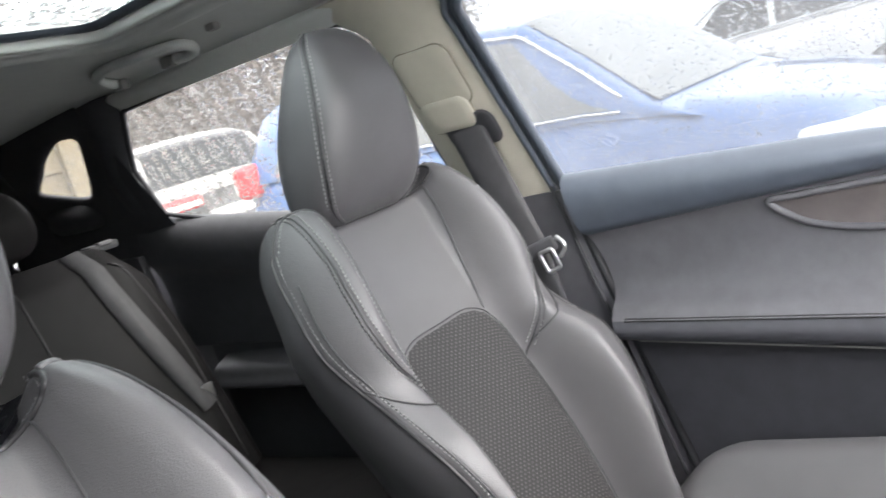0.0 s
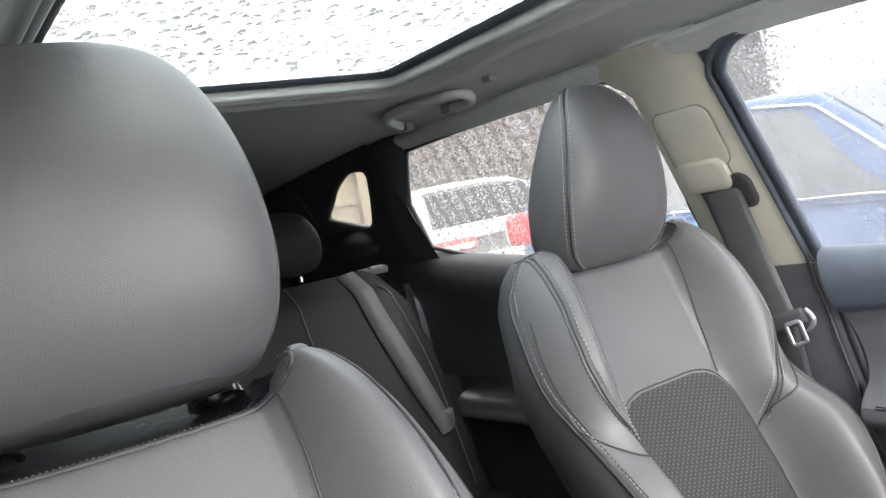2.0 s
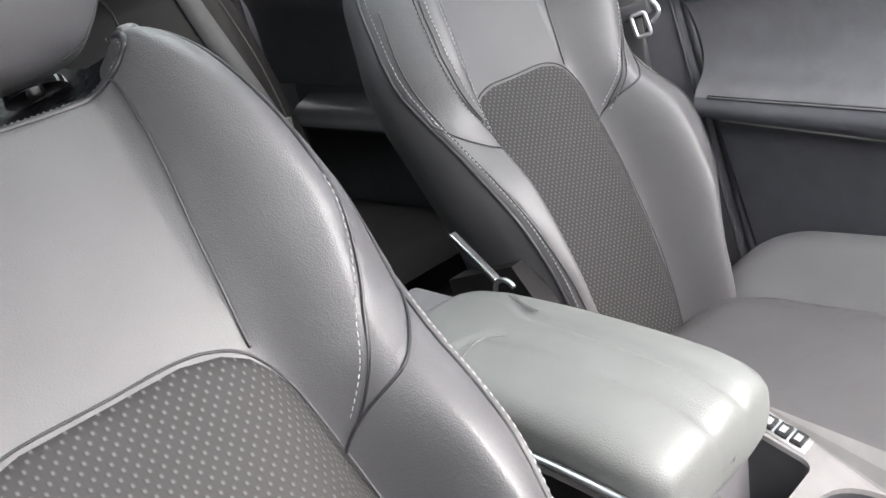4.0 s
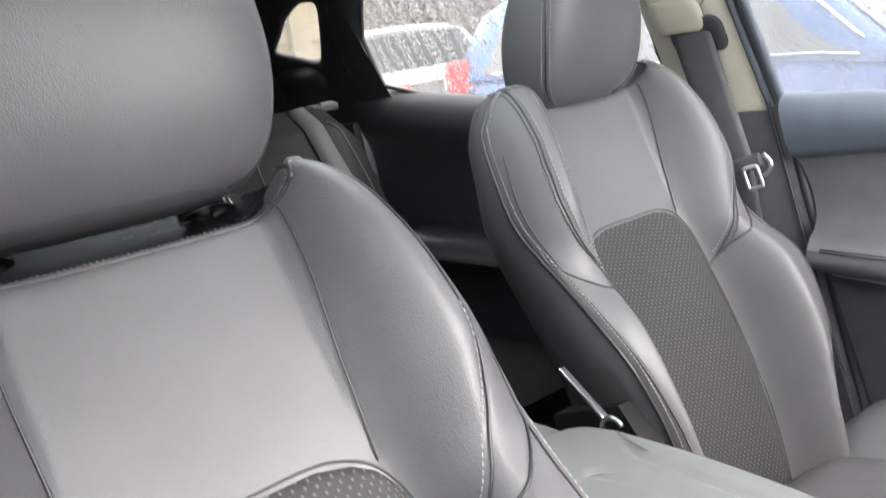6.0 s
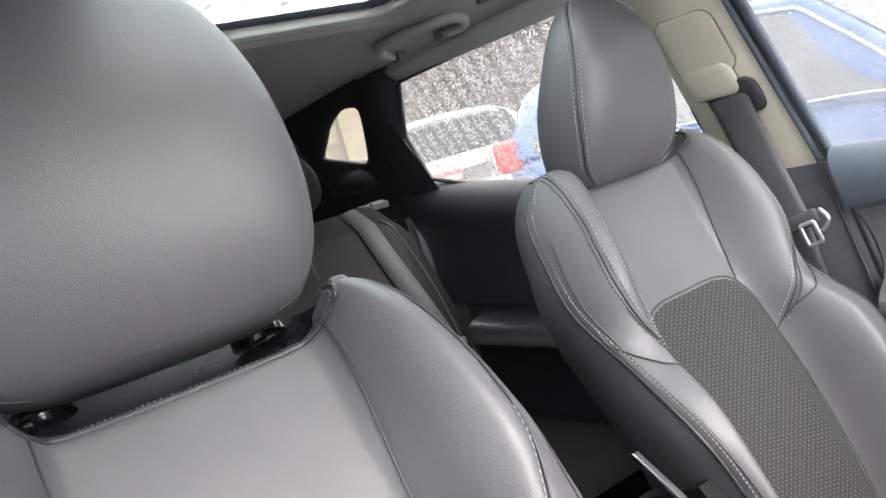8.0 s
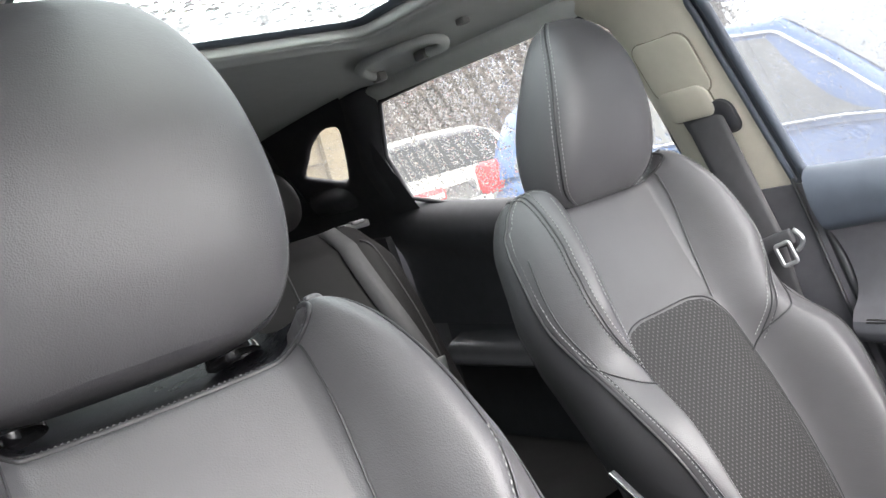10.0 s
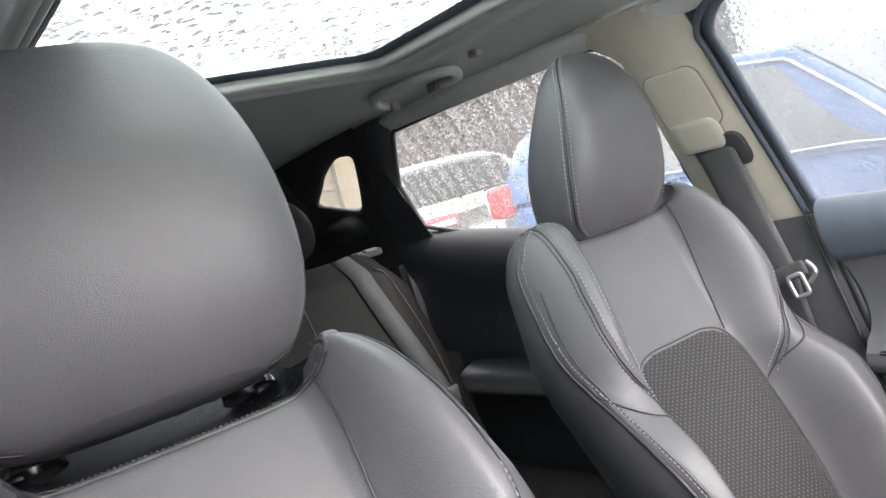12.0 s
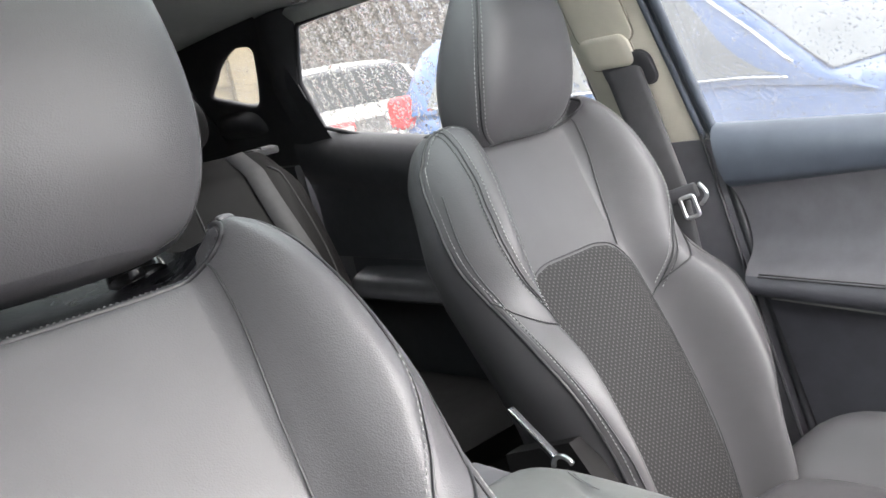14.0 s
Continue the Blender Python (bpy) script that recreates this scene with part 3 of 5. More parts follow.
def rear_side():
    q = thing("pillar_trim", (0, 0, 0), "black rear pillar trim with a small quarter window", "pillar trim", kind="structure")
    win = smooth_line([Vector((0, y, z)) for y, z in [(1.180, 1.404), (1.215, 1.417), (1.265, 1.416), (1.355, 1.390), (1.415, 1.361), (1.476, 1.334), (1.482, 1.322), (1.43, 1.308), (1.33, 1.284), (1.300, 1.285), (1.278, 1.298), (1.222, 1.352)]], 48, closed=True)
    cx = Vector((0, 1.32, 1.350))
    verts, faces = [], []
    rings = [(0.985, 0.010), (1.0, 0.004), (1.06, 0.0), (1.25, -0.004)]
    k = len(win)
    for f, dx in rings:
        for p in win:
            v = cx + (p - cx) * f
            verts.append((glass_x(v.z) - 0.028 + dx, v.y, v.z))
    outer = []
    for p in win:
        d = (p - cx)
        sc = min((0.30 if d.y > 0 else 0.235) / max(abs(d.y), 1e-6), (0.122 if d.z > 0 else 0.26) / max(abs(d.z), 1e-6))
        v = cx + d * sc
        outer.append(v)
        verts.append((glass_x(v.z) - 0.030 - 0.02 * (v.z < 1.15), v.y, v.z))
    for j in range(4):
        for i in range(k):
            faces.append((j * k + i, j * k + (i + 1) % k, (j + 1) * k + (i + 1) % k, (j + 1) * k + i))
    mesh_from("quarter_panel", verts, faces, SOFT, q, "black quarter panel round the small window")
    bm = bmesh.new()
    bm.faces.new([bm.verts.new((glass_x(p.z) - 0.0195, p.y, p.z)) for p in win])
    g = part("quarter_pane", bm, REARGLASS, q, "small fixed quarter window", smooth=False)
    g.visible_shadow = False

    def cpil(a, b):
        z = 1.10 + 0.362 * b
        y0 = lerp([(1.10, 1.13), (1.20, 1.125), (1.31, 1.105), (1.43, 0.985), (1.46, 0.96)], z)
        return Vector((glass_x(z) - 0.014 - 0.022 * math.sin(math.pi * a) ** 0.7, y0 + (0.11 + 0.05 * ease((z - 1.34) / 0.06)) * a, z))
    sheet("pillar_cover", cpil, 14, 24, 0.008, SOFT, q, "black pillar cover beside the rear window", flip=True)
    tray = smooth_line([(0.622, 0, 1.288), (0.596, 0, 1.272), (0.588, 0, 1.240), (0.604, 0, 1.214), (0.645, 0, 1.200)], 14)
    sheet("panel_bulge", lambda a, b: Vector((tray[round(b * 13)].x + 0.03 * (2 * a - 1) ** 4, 1.30 + 0.26 * a, tray[round(b * 13)].z)), 16, 14, 0.006, SOFT, q, "rounded black bulge under the quarter window")

    def at(a, b):
        y, z = 1.20 + 0.3 * a, 1.285 + 0.13 * b
        return Vector((glass_x(z) + 0.006, y, z)), Vector((0, 1, 0)), Vector((-0.43, 0, 0.90)), Vector((0.90, 0, 0.43))
    rain("raindrops", at, 700, 0.001, 0.0026, 21, q, stretch=0.3, label="raindrops on the quarter window")
    # luggage space wall behind
    sheet("luggage_wall", lambda a, b: Vector((0.69 - 0.05 * b, 1.23 + 0.81 * a, FLOOR + 0.70 * b)), 6, 6, 0.02, SOFT, q, "black luggage side wall")
    sheet("rear_pillar", lambda a, b: Vector((glass_x(1.06 + 0.41 * b) - 0.034, 1.56 + 0.50 * a, 1.06 + 0.41 * b)), 6, 6, 0.02, SOFT, q, "black rear pillar trim beside the tailgate", flip=True)
    sheet("rear_wall", lambda a, b: Vector((0.70 - 1.4 * a, 2.02 - 0.25 * max(0, b - 0.6), FLOOR + 1.06 * b)), 4, 8, 0.02, SOFT, q, "black tailgate trim")
    return q


rear_side()

# roof rail cloth between windows and headliner
def roof_side(a, b):
    y = 0.14 + 0.95 * a
    tuck, lift = 0.04 * ease((y - 0.97) / 0.12), 0.02 * ease((y - 0.97) / 0.12)
    p0, p1 = Vector((glass_x(1.428) - 0.012 + tuck, y, 1.428 + lift)), Vector((0.52 + tuck, y, liner_z(0.52, y) - 0.004 + lift))
    q = p0.lerp(p1, b)
    return q + Vector((-0.012, 0, 0.004)) * math.sin(math.pi * b)


trim = sheet("trim", roof_side, 30, 8, 0.012, CLOTH, flip=True)
tagged(trim, "cloth-covered roof rail above the side windows", "roof trim", kind="structure")
trim_rear = sheet("trim", lambda a, b: roof_side(1.0, b) + Vector((-0.006, 0.96 * a, 0.0)), 6, 8, 0.012, SOFT, flip=True)
tagged(trim_rear, "black roof edge trim above the quarter window", "roof trim", kind="structure")
trim_front = sheet("trim", lambda a, b: Vector((0.515 - 0.05 * a, 0.2 - 1.1 * a, 1.452 - 0.12 * a ** 2)).lerp(Vector((glass_x(1.43) - 0.02 + 0.03 * a, 0.2 - 1.1 * a, 1.430 - 0.13 * a ** 2)), b), 20, 5, 0.012, CLOTH, flip=True)
tagged(trim_front, "cloth-covered roof rail above the front door", "roof trim", kind="structure")


def grab_handle():
    g = thing("grab_handle", (0.50, 0.75, 1.47), "folded pale plastic grab handle on the roof rail", "grab handle")
    o = Vector((0.50, 0.75, 1.47))
    flat = ((0.490, 0.872), (0.462, 0.868), (0.430, 0.840), (0.411, 0.787), (0.412, 0.740), (0.420, 0.682), (0.430, 0.631), (0.443, 0.604), (0.466, 0.606), (0.486, 0.632), (0.492, 0.658), (0.486, 0.682))
    pts = [Vector((x, y, liner_z(x, y) - 0.008)) - o for x, y in flat]
    tube("grip", smooth_line(pts, 60), 0.0105, CLOTH, g, "moulded grip bar folded against the roof", sides=12, flat=0.9)
    for x, y in ((0.490, 0.868), (0.482, 0.698)):
        z = liner_z(x, y) - 0.010
        box("hinge_cap", x - 0.010 - o.x, x + 0.010 - o.x, y - 0.016 - o.y, y + 0.016 - o.y, z - 0.010 - o.z, z + 0.010 - o.z, GREYPLASTIC, g, "small hinge cap", 0.006)
    return g


grab_handle()
hook = thing("coat_hook", (0.440, 0.508, liner_z(0.440, 0.508) - 0.002), "small folded coat hook on the roof rail", "coat hook")
box("hook_plate", -0.008, 0.008, -0.012, 0.012, -0.009, 0.004, GREYPLASTIC, hook, "", 0.005)

# plain unseen closing panels on the side of the camera, ahead of it and behind the rear seat
# the walls and tinted pane here are added to hold back side light
def mirror_side():
    w = thing("wall_side", (0, 0, 0), "unseen driver side closed by plain dark walls and a light-dimming pane", "car side", kind="structure")
    sheet("lower_side", lambda a, b: Vector((-0.72, 0.05 + 1.95 * a, FLOOR + 0.66 * b)), 6, 4, 0.03, LOWTRIM, w, "charcoal side trim")
    sheet("rear_side", lambda a, b: Vector((-0.73 + 0.17 * max(0.0, b - 0.66) / 0.34, -0.16 + 1.16 * a, FLOOR + 1.02 * b)), 6, 12, 0.03, SOFT, w, "plain dark wall added to block light at the rear side")
    sheet("driver_door", lambda a, b: Vector((-0.73, -1.0 + 0.84 * a, FLOOR + 0.66 * b)), 6, 6, 0.03, SOFT, w, "plain dark panel added to block light below the driver pane")
    sheet("dimming_pane", lambda a, b: Vector((-glass_x(1.085 + 0.375 * b), -0.98 + 0.82 * a, 1.085 + 0.375 * b)), 6, 4, 0, DIMGLASS, w, "unseen tinted pane that dims light from the driver side")
    sheet("rear_upper_side", lambda a, b: Vector((-glass_x(1.08 + 0.38 * b), 1.0 + 1.0 * a, 1.08 + 0.38 * b)), 4, 4, 0.02, SOFT, w, "black rear pillar trim")
    sheet("centre_pillar", lambda a, b: Vector((-glass_x(1.08 + 0.38 * b), -0.05 + 0.17 * a, 1.08 + 0.38 * b)), 4, 4, 0.02, TAN, w, "beige centre pillar trim")
    sheet("roof_side", lambda a, b: Vector((-0.53 - 0.03 * b, -0.9 + 2.9 * a, 1.47 - 0.04 * b)), 4, 3, 0.012, CLOTH, w, "cloth roof rail")
    return w


mirror_side()
skin = sheet("wall_outer", lambda a, b: Vector((0.76 - 0.02 * b, -1.2 + 3.25 * a, 0.25 + 0.83 * b)), 6, 4, 0.02, LOWTRIM)
tagged(skin, "plain outer door skin closing the far side of the car", "body panel", kind="structure")
# unseen front wall, raised to roof height on the driver's half to block light
dash = sheet("wall_front", lambda a, b: Vector((-0.72 + 1.44 * a, -1.0 + 0.12 * b, FLOOR + (0.66 + 0.38 * ease((0.46 - a) / 0.12)) * b)), 30, 11, 0.03, DARK)
tagged(dash, "plain black unseen front wall closing the cabin, raised to block light on the driver's half", "dashboard", kind="structure")


# ---- front seats ----
TOP = [(0.0, 0.546), (0.07, 0.546), (0.09, 0.5468), (0.104, 0.5505), (0.112, 0.557), (0.1140, 0.562), (0.1150, 0.567), (0.1180, 0.5715), (0.125, 0.5750), (0.136, 0.5768), (0.148, 0.5760), (0.160, 0.569), (0.172, 0.557), (0.183, 0.541), (0.193, 0.522), (0.201, 0.500), (0.208, 0.475), (0.214, 0.448), (0.2175, 0.42), (0.219, 0.39), (0.222, 0.33), (0.229, 0.27), (0.236, 0.215), (0.240, 0.16), (0.242, 0.10)]
TOP = [(u if u < 0.13 else 0.13 + (u - 0.13) * 0.90, s) for u, s in TOP]
FINE = [(p.x, p.y) for p in smooth_line([(u, s, 0) for u, s in TOP], 160)]
WIDE = sorted((s, u) for u, s in FINE if u > 0.134)
TOP = FINE
BOTTOM = -0.10
INS = [(0.0, 0.364), (0.05, 0.364), (0.075, 0.358), (0.090, 0.348), (0.099, 0.334), (0.104, 0.318), (0.108, 0.295), (0.1125, 0.244), (0.115, 0.18), (0.114, 0.10), (0.108, 0.02), (0.098, -0.06)]


def insert_half(s):
    t = sorted((b, a) for a, b in INS[5:])
    return lerp(t, s)


CREST_U = [(-0.1, 0.132), (0.0, 0.140), (0.10, 0.144), (0.15, 0.146), (0.21, 0.148), (0.27, 0.149), (0.32, 0.148), (0.36, 0.151), (0.40, 0.155), (0.44, 0.152), (0.485, 0.145), (0.53, 0.134), (0.56, 0.127), (0.60, 0.124)]
CREST_N = [(-0.1, 0.080), (0.0, 0.100), (0.10, 0.108), (0.15, 0.107), (0.20, 0.103), (0.24, 0.095), (0.27, 0.082), (0.30, 0.067), (0.33, 0.061), (0.36, 0.065), (0.40, 0.073), (0.44, 0.074), (0.485, 0.070), (0.53, 0.057), (0.56, 0.041), (0.60, 0.020)]
EDGE_U = [(-0.1, 0.150), (0.0, 0.153), (0.10, 0.160), (0.14, 0.166), (0.18, 0.174), (0.22, 0.182), (0.26, 0.187), (0.30, 0.191), (0.34, 0.197), (0.38, 0.2055), (0.40, 0.2082), (0.42, 0.2088)]
EDGE_N = [(-0.1, 0.06), (0.0, 0.082), (0.10, 0.090), (0.18, 0.091), (0.22, 0.085), (0.26, 0.070), (0.30, 0.053), (0.34, 0.036), (0.38, 0.022), (0.42, 0.014), (0.46, 0.010), (0.55, 0.010), (0.60, 0.006)]


OUTER = [1]


def outer_swell(u, s):
    """The bolster on the door side is fuller."""
    return ease((0.32 - s) / 0.08) * ease((s - 0.01) / 0.14) if u * OUTER[0] > 0 else 0.0


def edge_half(s, u=0.0):
    return (curve(EDGE_U, s) if s < 0.42 else lerp(WIDE, s)) + 0.026 * outer_swell(u, s)


def seat_front(u, s):
    """How far the seat back's face stands in front of its plane at u across and s up."""
    a = abs(u)
    centre = 0.014 * ease((0.30 - s) / 0.34) + 0.006 * (a / 0.12) ** 2 + 0.004 * math.sin(s * 9)
    ur, nr, ue, ne = curve(CREST_U, s), curve(CREST_N, s), edge_half(s, u), curve(EDGE_N, s)
    swell = outer_swell(u, s)
    ur, nr, ne = ur + 0.016 * swell, nr + 0.006 * swell, ne + 0.010 * swell
    start = 0.090 + (insert_half(s) - 0.004 - 0.090) * ease((0.40 - s) / 0.10)
    if a < ur:
        f = min(1.0, max(0.0, (a - start) / (ur - start)))
        n = centre + (nr - centre) * (0.55 * ease(f) + 0.45 * math.sin(f * math.pi / 2) ** 1.5)
    else:
        f = min(1.0, (a - ur) / max(0.01, ue - ur))
        n = nr + (ne - nr) * f ** 1.75
    # rolled edges
    d1, d2 = max(0.0, lerp(TOP, a) - s) if s > 0.42 else 1.0, max(0.0, edge_half(s, u) - a) if s < 0.585 else 1.0
    if a < 0.125:
        d, R = d1, 0.014 + 0.014 * ease((a - 0.10) / 0.025)
    else:
        d, R = (d1 * d2 / math.hypot(d1, d2) if d1 + d2 > 1e-9 else 0.0), 0.008 + 0.020 * ease((s - 0.44) / 0.1)
    if d < R:
        n -= R * (1 - math.sqrt(max(0.0, 1 - (1 - d / R) ** 2)))
    return n


LINES = {
    "ridge": [(0.141, 0.578), (0.150, 0.553), (0.158, 0.522), (0.163, 0.49), (0.168, 0.46), (0.1695, 0.44), (0.171, 0.41), (0.166, 0.38), (0.156, 0.35), (0.146, 0.33), (0.133, 0.30), (0.119, 0.272)],
    "seam": [(0.103, 0.549), (0.104, 0.49), (0.099, 0.414), (0.095, 0.350)],
    "vee": [(0.105, 0.250), (0.123, 0.277), (0.158, 0.298), (0.183, 0.322), (0.197, 0.346)],
}


def groove(u, s):
    """Depth of the sewn-in valleys along the seams."""
    a, g = abs(u), 0.0
    for key in ("ridge", "seam", "vee"):
        for (u0, s0), (u1, s1) in zip(LINES[key], LINES[key][1:]):
            L2 = (u1 - u0) ** 2 + (s1 - s0) ** 2
            f = max(0.0, min(1.0, ((a - u0) * (u1 - u0) + (s - s0) * (s1 - s0)) / L2))
            d2 = (a - u0 - f * (u1 - u0)) ** 2 + (s - s0 - f * (s1 - s0)) ** 2
            g = max(g, 0.0015 * math.exp(-d2 / 0.0027 ** 2))
    return g


def stitches(line, normal_of, off, pitch, size, verts, faces, half=0.00045):
    """Short thread dashes beside a line, as raised little bars."""
    acc, k = 0.0, 0
    for a, b in zip(line, line[1:]):
        seg = (b - a)
        L = seg.length
        if L < 1e-6:
            continue
        d = seg / L
        t = pitch - acc
        while t < L:
            p = a + d * t
            nr = normal_of(p)
            s = d.cross(nr).normalized()
            c = p + s * off + nr * 0.0006
            h = d * size * 0.5
            w = s * half
            k0 = len(verts)
            verts += [c - h - w, c - h + w, c + h + w, c + h - w, c - h * 0.6 + nr * 0.0009, c + h * 0.6 + nr * 0.0009]
            faces += [(k0, k0 + 1, k0 + 4), (k0 + 1, k0 + 2, k0 + 5, k0 + 4), (k0 + 2, k0 + 3, k0 + 5), (k0 + 3, k0, k0 + 4, k0 + 5)]
            t += pitch
        acc = L - (t - pitch)


def headrest_geo(hw, depth, s0, s1, mid, front_bow, egg=0.0, tilt=0.0):
    """A padded headrest as rings from bottom to top."""
    verts = []
    n, rings = 64, 56
    for j in range(rings):
        f = j / (rings - 1)
        ang = -math.pi / 2 + math.pi * f
        sy = math.sin(ang)
        s = s0 + (s1 - s0) * (0.5 + 0.5 * math.copysign(abs(sy) ** 0.85, sy))
        g = (s - s0) / (s1 - s0)
        w = hw * curve([(0, 0.60), (0.02, 0.74), (0.06, 0.84), (0.14, 0.935), (0.28, 1.0), (0.45, 1.0), (0.60, 0.965), (0.75, 0.89), (0.87, 0.79), (0.94, 0.68), (0.98, 0.54), (1.0, 0.40)], g)
        w2 = hw * curve([(0, 0.62), (0.04, 0.84), (0.10, 0.96), (0.22, 1.0), (0.35, 0.98), (0.52, 0.89), (0.63, 0.81), (0.75, 0.69), (0.84, 0.58), (0.92, 0.44), (0.97, 0.31), (1.0, 0.18)], g)
        w += (w2 - w) * egg
        d = depth * curve([(0, 0.34), (0.03, 0.54), (0.08, 0.70), (0.17, 0.86), (0.32, 0.97), (0.55, 1.0), (0.75, 0.86), (0.9, 0.62), (0.97, 0.42), (1.0, 0.26)], g)
        thin = 0.30 * egg * ease((g - 0.40) / 0.55)
        c = mid + front_bow * math.sin(math.pi * g) + tilt * (g - 0.5) + 0.45 * d * thin
        d *= 1 - thin
        for k in range(n):
            a = 2 * math.pi * k / n
            ca, sa = math.cos(a), math.sin(a)
            e = 0.62 - 0.20 * egg
            verts.append((w * (1 - 0.07 * egg * max(0.0, sa)) * math.copysign(abs(ca) ** e, ca), -(c + d / 2 * math.copysign(abs(sa) ** (0.75 - 0.17 * egg), sa)), s))
    faces = grid_faces(n, rings, wrap=True)
    faces.append(tuple(range(n))[::-1])
    faces.append(tuple((rings - 1) * n + k for k in range(n)))
    return verts, faces, n, rings


def front_seat(label, origin, recline, head, raised, lever_side, sewn, head_seam):
    OUTER[0] = 1 if origin.x > 0 else -1
    base = Vector((origin.x, origin.y - 0.15, FLOOR + 0.03))
    seat = thing("front_seat", base, label, "car seat", "front seats")
    M = Matrix.Translation(origin - base) @ Matrix.Rotation(-recline, 4, "X")

    def W(u, n, s):
        return M @ Vector((u, -n, s))
    N3 = M.to_3x3()
    fwd = N3 @ Vector((0, -1, 0))

    def surf(u, s, lift=0.0):
        return W(u, seat_front(u, s) - groove(u, s) + lift, s)

    def normal_at(p):
        q = M.inverted() @ p
        u, s, h = q.x, q.z, 0.002
        du = (seat_front(u + h, s) - seat_front(u - h, s)) / (2 * h)
        ds = (seat_front(u, s + h) - seat_front(u, s - h)) / (2 * h)
        return (N3 @ Vector((-du, -1, -ds))).normalized()

    # padded back: front face, side gusset and rear shell
    nu, nv = 193, 180
    verts, faces = [], []
    us = [-0.2305 + 0.461 * i / (nu - 1) for i in range(nu)]
    for j in range(nv):
        v = j / (nv - 1)
        for u in us:
            top = lerp(TOP, abs(u))
            s = BOTTOM + (top - BOTTOM) * v
            old = lerp(WIDE, s)
            if abs(u) > 0.12 and s < 0.42:
                f = min(1.0, (abs(u) - 0.12) / (old - 0.12))
                u = math.copysign(0.12 + f * (edge_half(s, u) - 0.12), u)
            verts.append(surf(u, s))
    faces = grid_faces(nu, nv)
    rim = [j * nu for j in range(nv)] + [(nv - 1) * nu + i for i in range(1, nu)] + [j * nu + nu - 1 for j in range(nv - 2, -1, -1)]
    part_front = mesh_from("backrest", verts, faces, LEATHER, seat, "grey leatherette seat back with sewn panels")
    # gusset: from the rim back to the rear shell
    gv, gf = [], []
    k = len(rim)
    steps = [(0.0, 1.0), (0.015, 1.002), (0.05, 0.99), (0.09, 0.97), (0.115, 0.93), (0.125, 0.86)]
    for back, f in steps:
        for r in rim:
            q = M.inverted() @ verts[r]
            depth_n = -q.y
            tgt = depth_n - lerp([(-0.1, 0.20), (0.05, 0.18), (0.2, 0.152), (0.3, 0.120), (0.35, 0.100), (0.4, 0.080), (0.5, 0.052), (0.6, 0.034)], q.z)
            n = depth_n + (tgt - depth_n) * (back / 0.125)
            bulge = lerp([(-0.1, 0.012), (0.05, 0.022), (0.2, 0.040), (0.3, 0.032), (0.36, 0.018), (0.42, 0.008), (0.5, 0.003), (0.58, 0.0)], q.z) * math.sin(math.pi * min(1.0, back / 0.10)) ** 0.8
            side = max(0.0, min(1.0, (abs(q.x) - 0.12) / 0.03))
            bulge *= 1.0 if q.x * OUTER[0] > 0 else 0.25
            gv.append(W(q.x * f + math.copysign(bulge * side, q.x), n, 0.25 + (q.z - 0.25) * (1 - (1 - f) * 0.35)))
    for j in range(len(steps) - 1):
        for i in range(k - 1):
            gf.append((j * k + i, (j + 1) * k + i, (j + 1) * k + i + 1, j * k + i + 1))
    mesh_from("side_gusset", gv, gf, LEATHER, seat, "grey leatherette side of the seat back")
    bv, bf = [], []
    last = gv[-k:]
    half = k // 2
    for i in range(half):
        a, b = last[i], last[k - 1 - i]
        for f in range(9):
            bv.append(a.lerp(b, f / 8) + fwd * -0.05 * math.sin(math.pi * f / 8))
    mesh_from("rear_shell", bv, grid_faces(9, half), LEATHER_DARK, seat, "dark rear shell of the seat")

    # insert
    iv, iuv = [], []
    ni, nj = 111, 100
    for j in range(nj):
        v = j / (nj - 1)
        for i in range(ni):
            g = -1 + 2 * i / (ni - 1)
            u = 0.115 * g
            top = lerp(INS[:9], abs(u))
            s = -0.085 + (top - 0.0012 + 0.085) * v
            u *= lerp([(-0.085, 0.83), (0.02, 0.94), (0.10, 0.99), (0.14, 1.0)], s)
            edge = min(1.0, (1 - abs(g)) / 0.05, (1 - v) / 0.03)
            iv.append(surf(u, s, 0.0026 * min(1, edge * 2) - 0.0010))
            iuv.append((u, s))
    for j in range(nj):
        c = j * ni + ni // 2
        for step in (1, -1):
            arc = 0.0
            for q in range(1, ni // 2 + 1):
                arc += (iv[c + step * q] - iv[c + step * (q - 1)]).length
                iuv[c + step * q] = (step * arc, iuv[c + step * q][1])
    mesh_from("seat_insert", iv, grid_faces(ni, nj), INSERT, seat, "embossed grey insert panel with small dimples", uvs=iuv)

    tv, tf = [], []

    def draw(name, pts, r, lift, lab, dash=(), n=80, mat=PIPING, both=True):
        for sgn in ((1, -1) if both else (1,)):
            line = [surf(sgn * p.x, p.y, lift) for p in smooth_line([(a, b, 0) for a, b in pts], n)]
            vs, fs = tube_geo(line, r, 6)
            mesh_from(name, vs, fs, mat, seat, lab)
            for off in dash:
                stitches(line if sewn else line[len(line) // 2:], normal_at, off * sgn, 0.0058, 0.0034, tv, tf, 0.0007 if sewn else 0.0005)
    if sewn:
        draw("ridge_piping", [(a + 0.0042, b) for a, b in LINES["ridge"]], 0.0010, 0.0012, "second dark line of the ridge seam")
    draw("ridge_piping", LINES["ridge"], 0.0013, 0.0014, "dark sewn ridge seam", (0.0062, -0.0062) if sewn else (0.0058,))
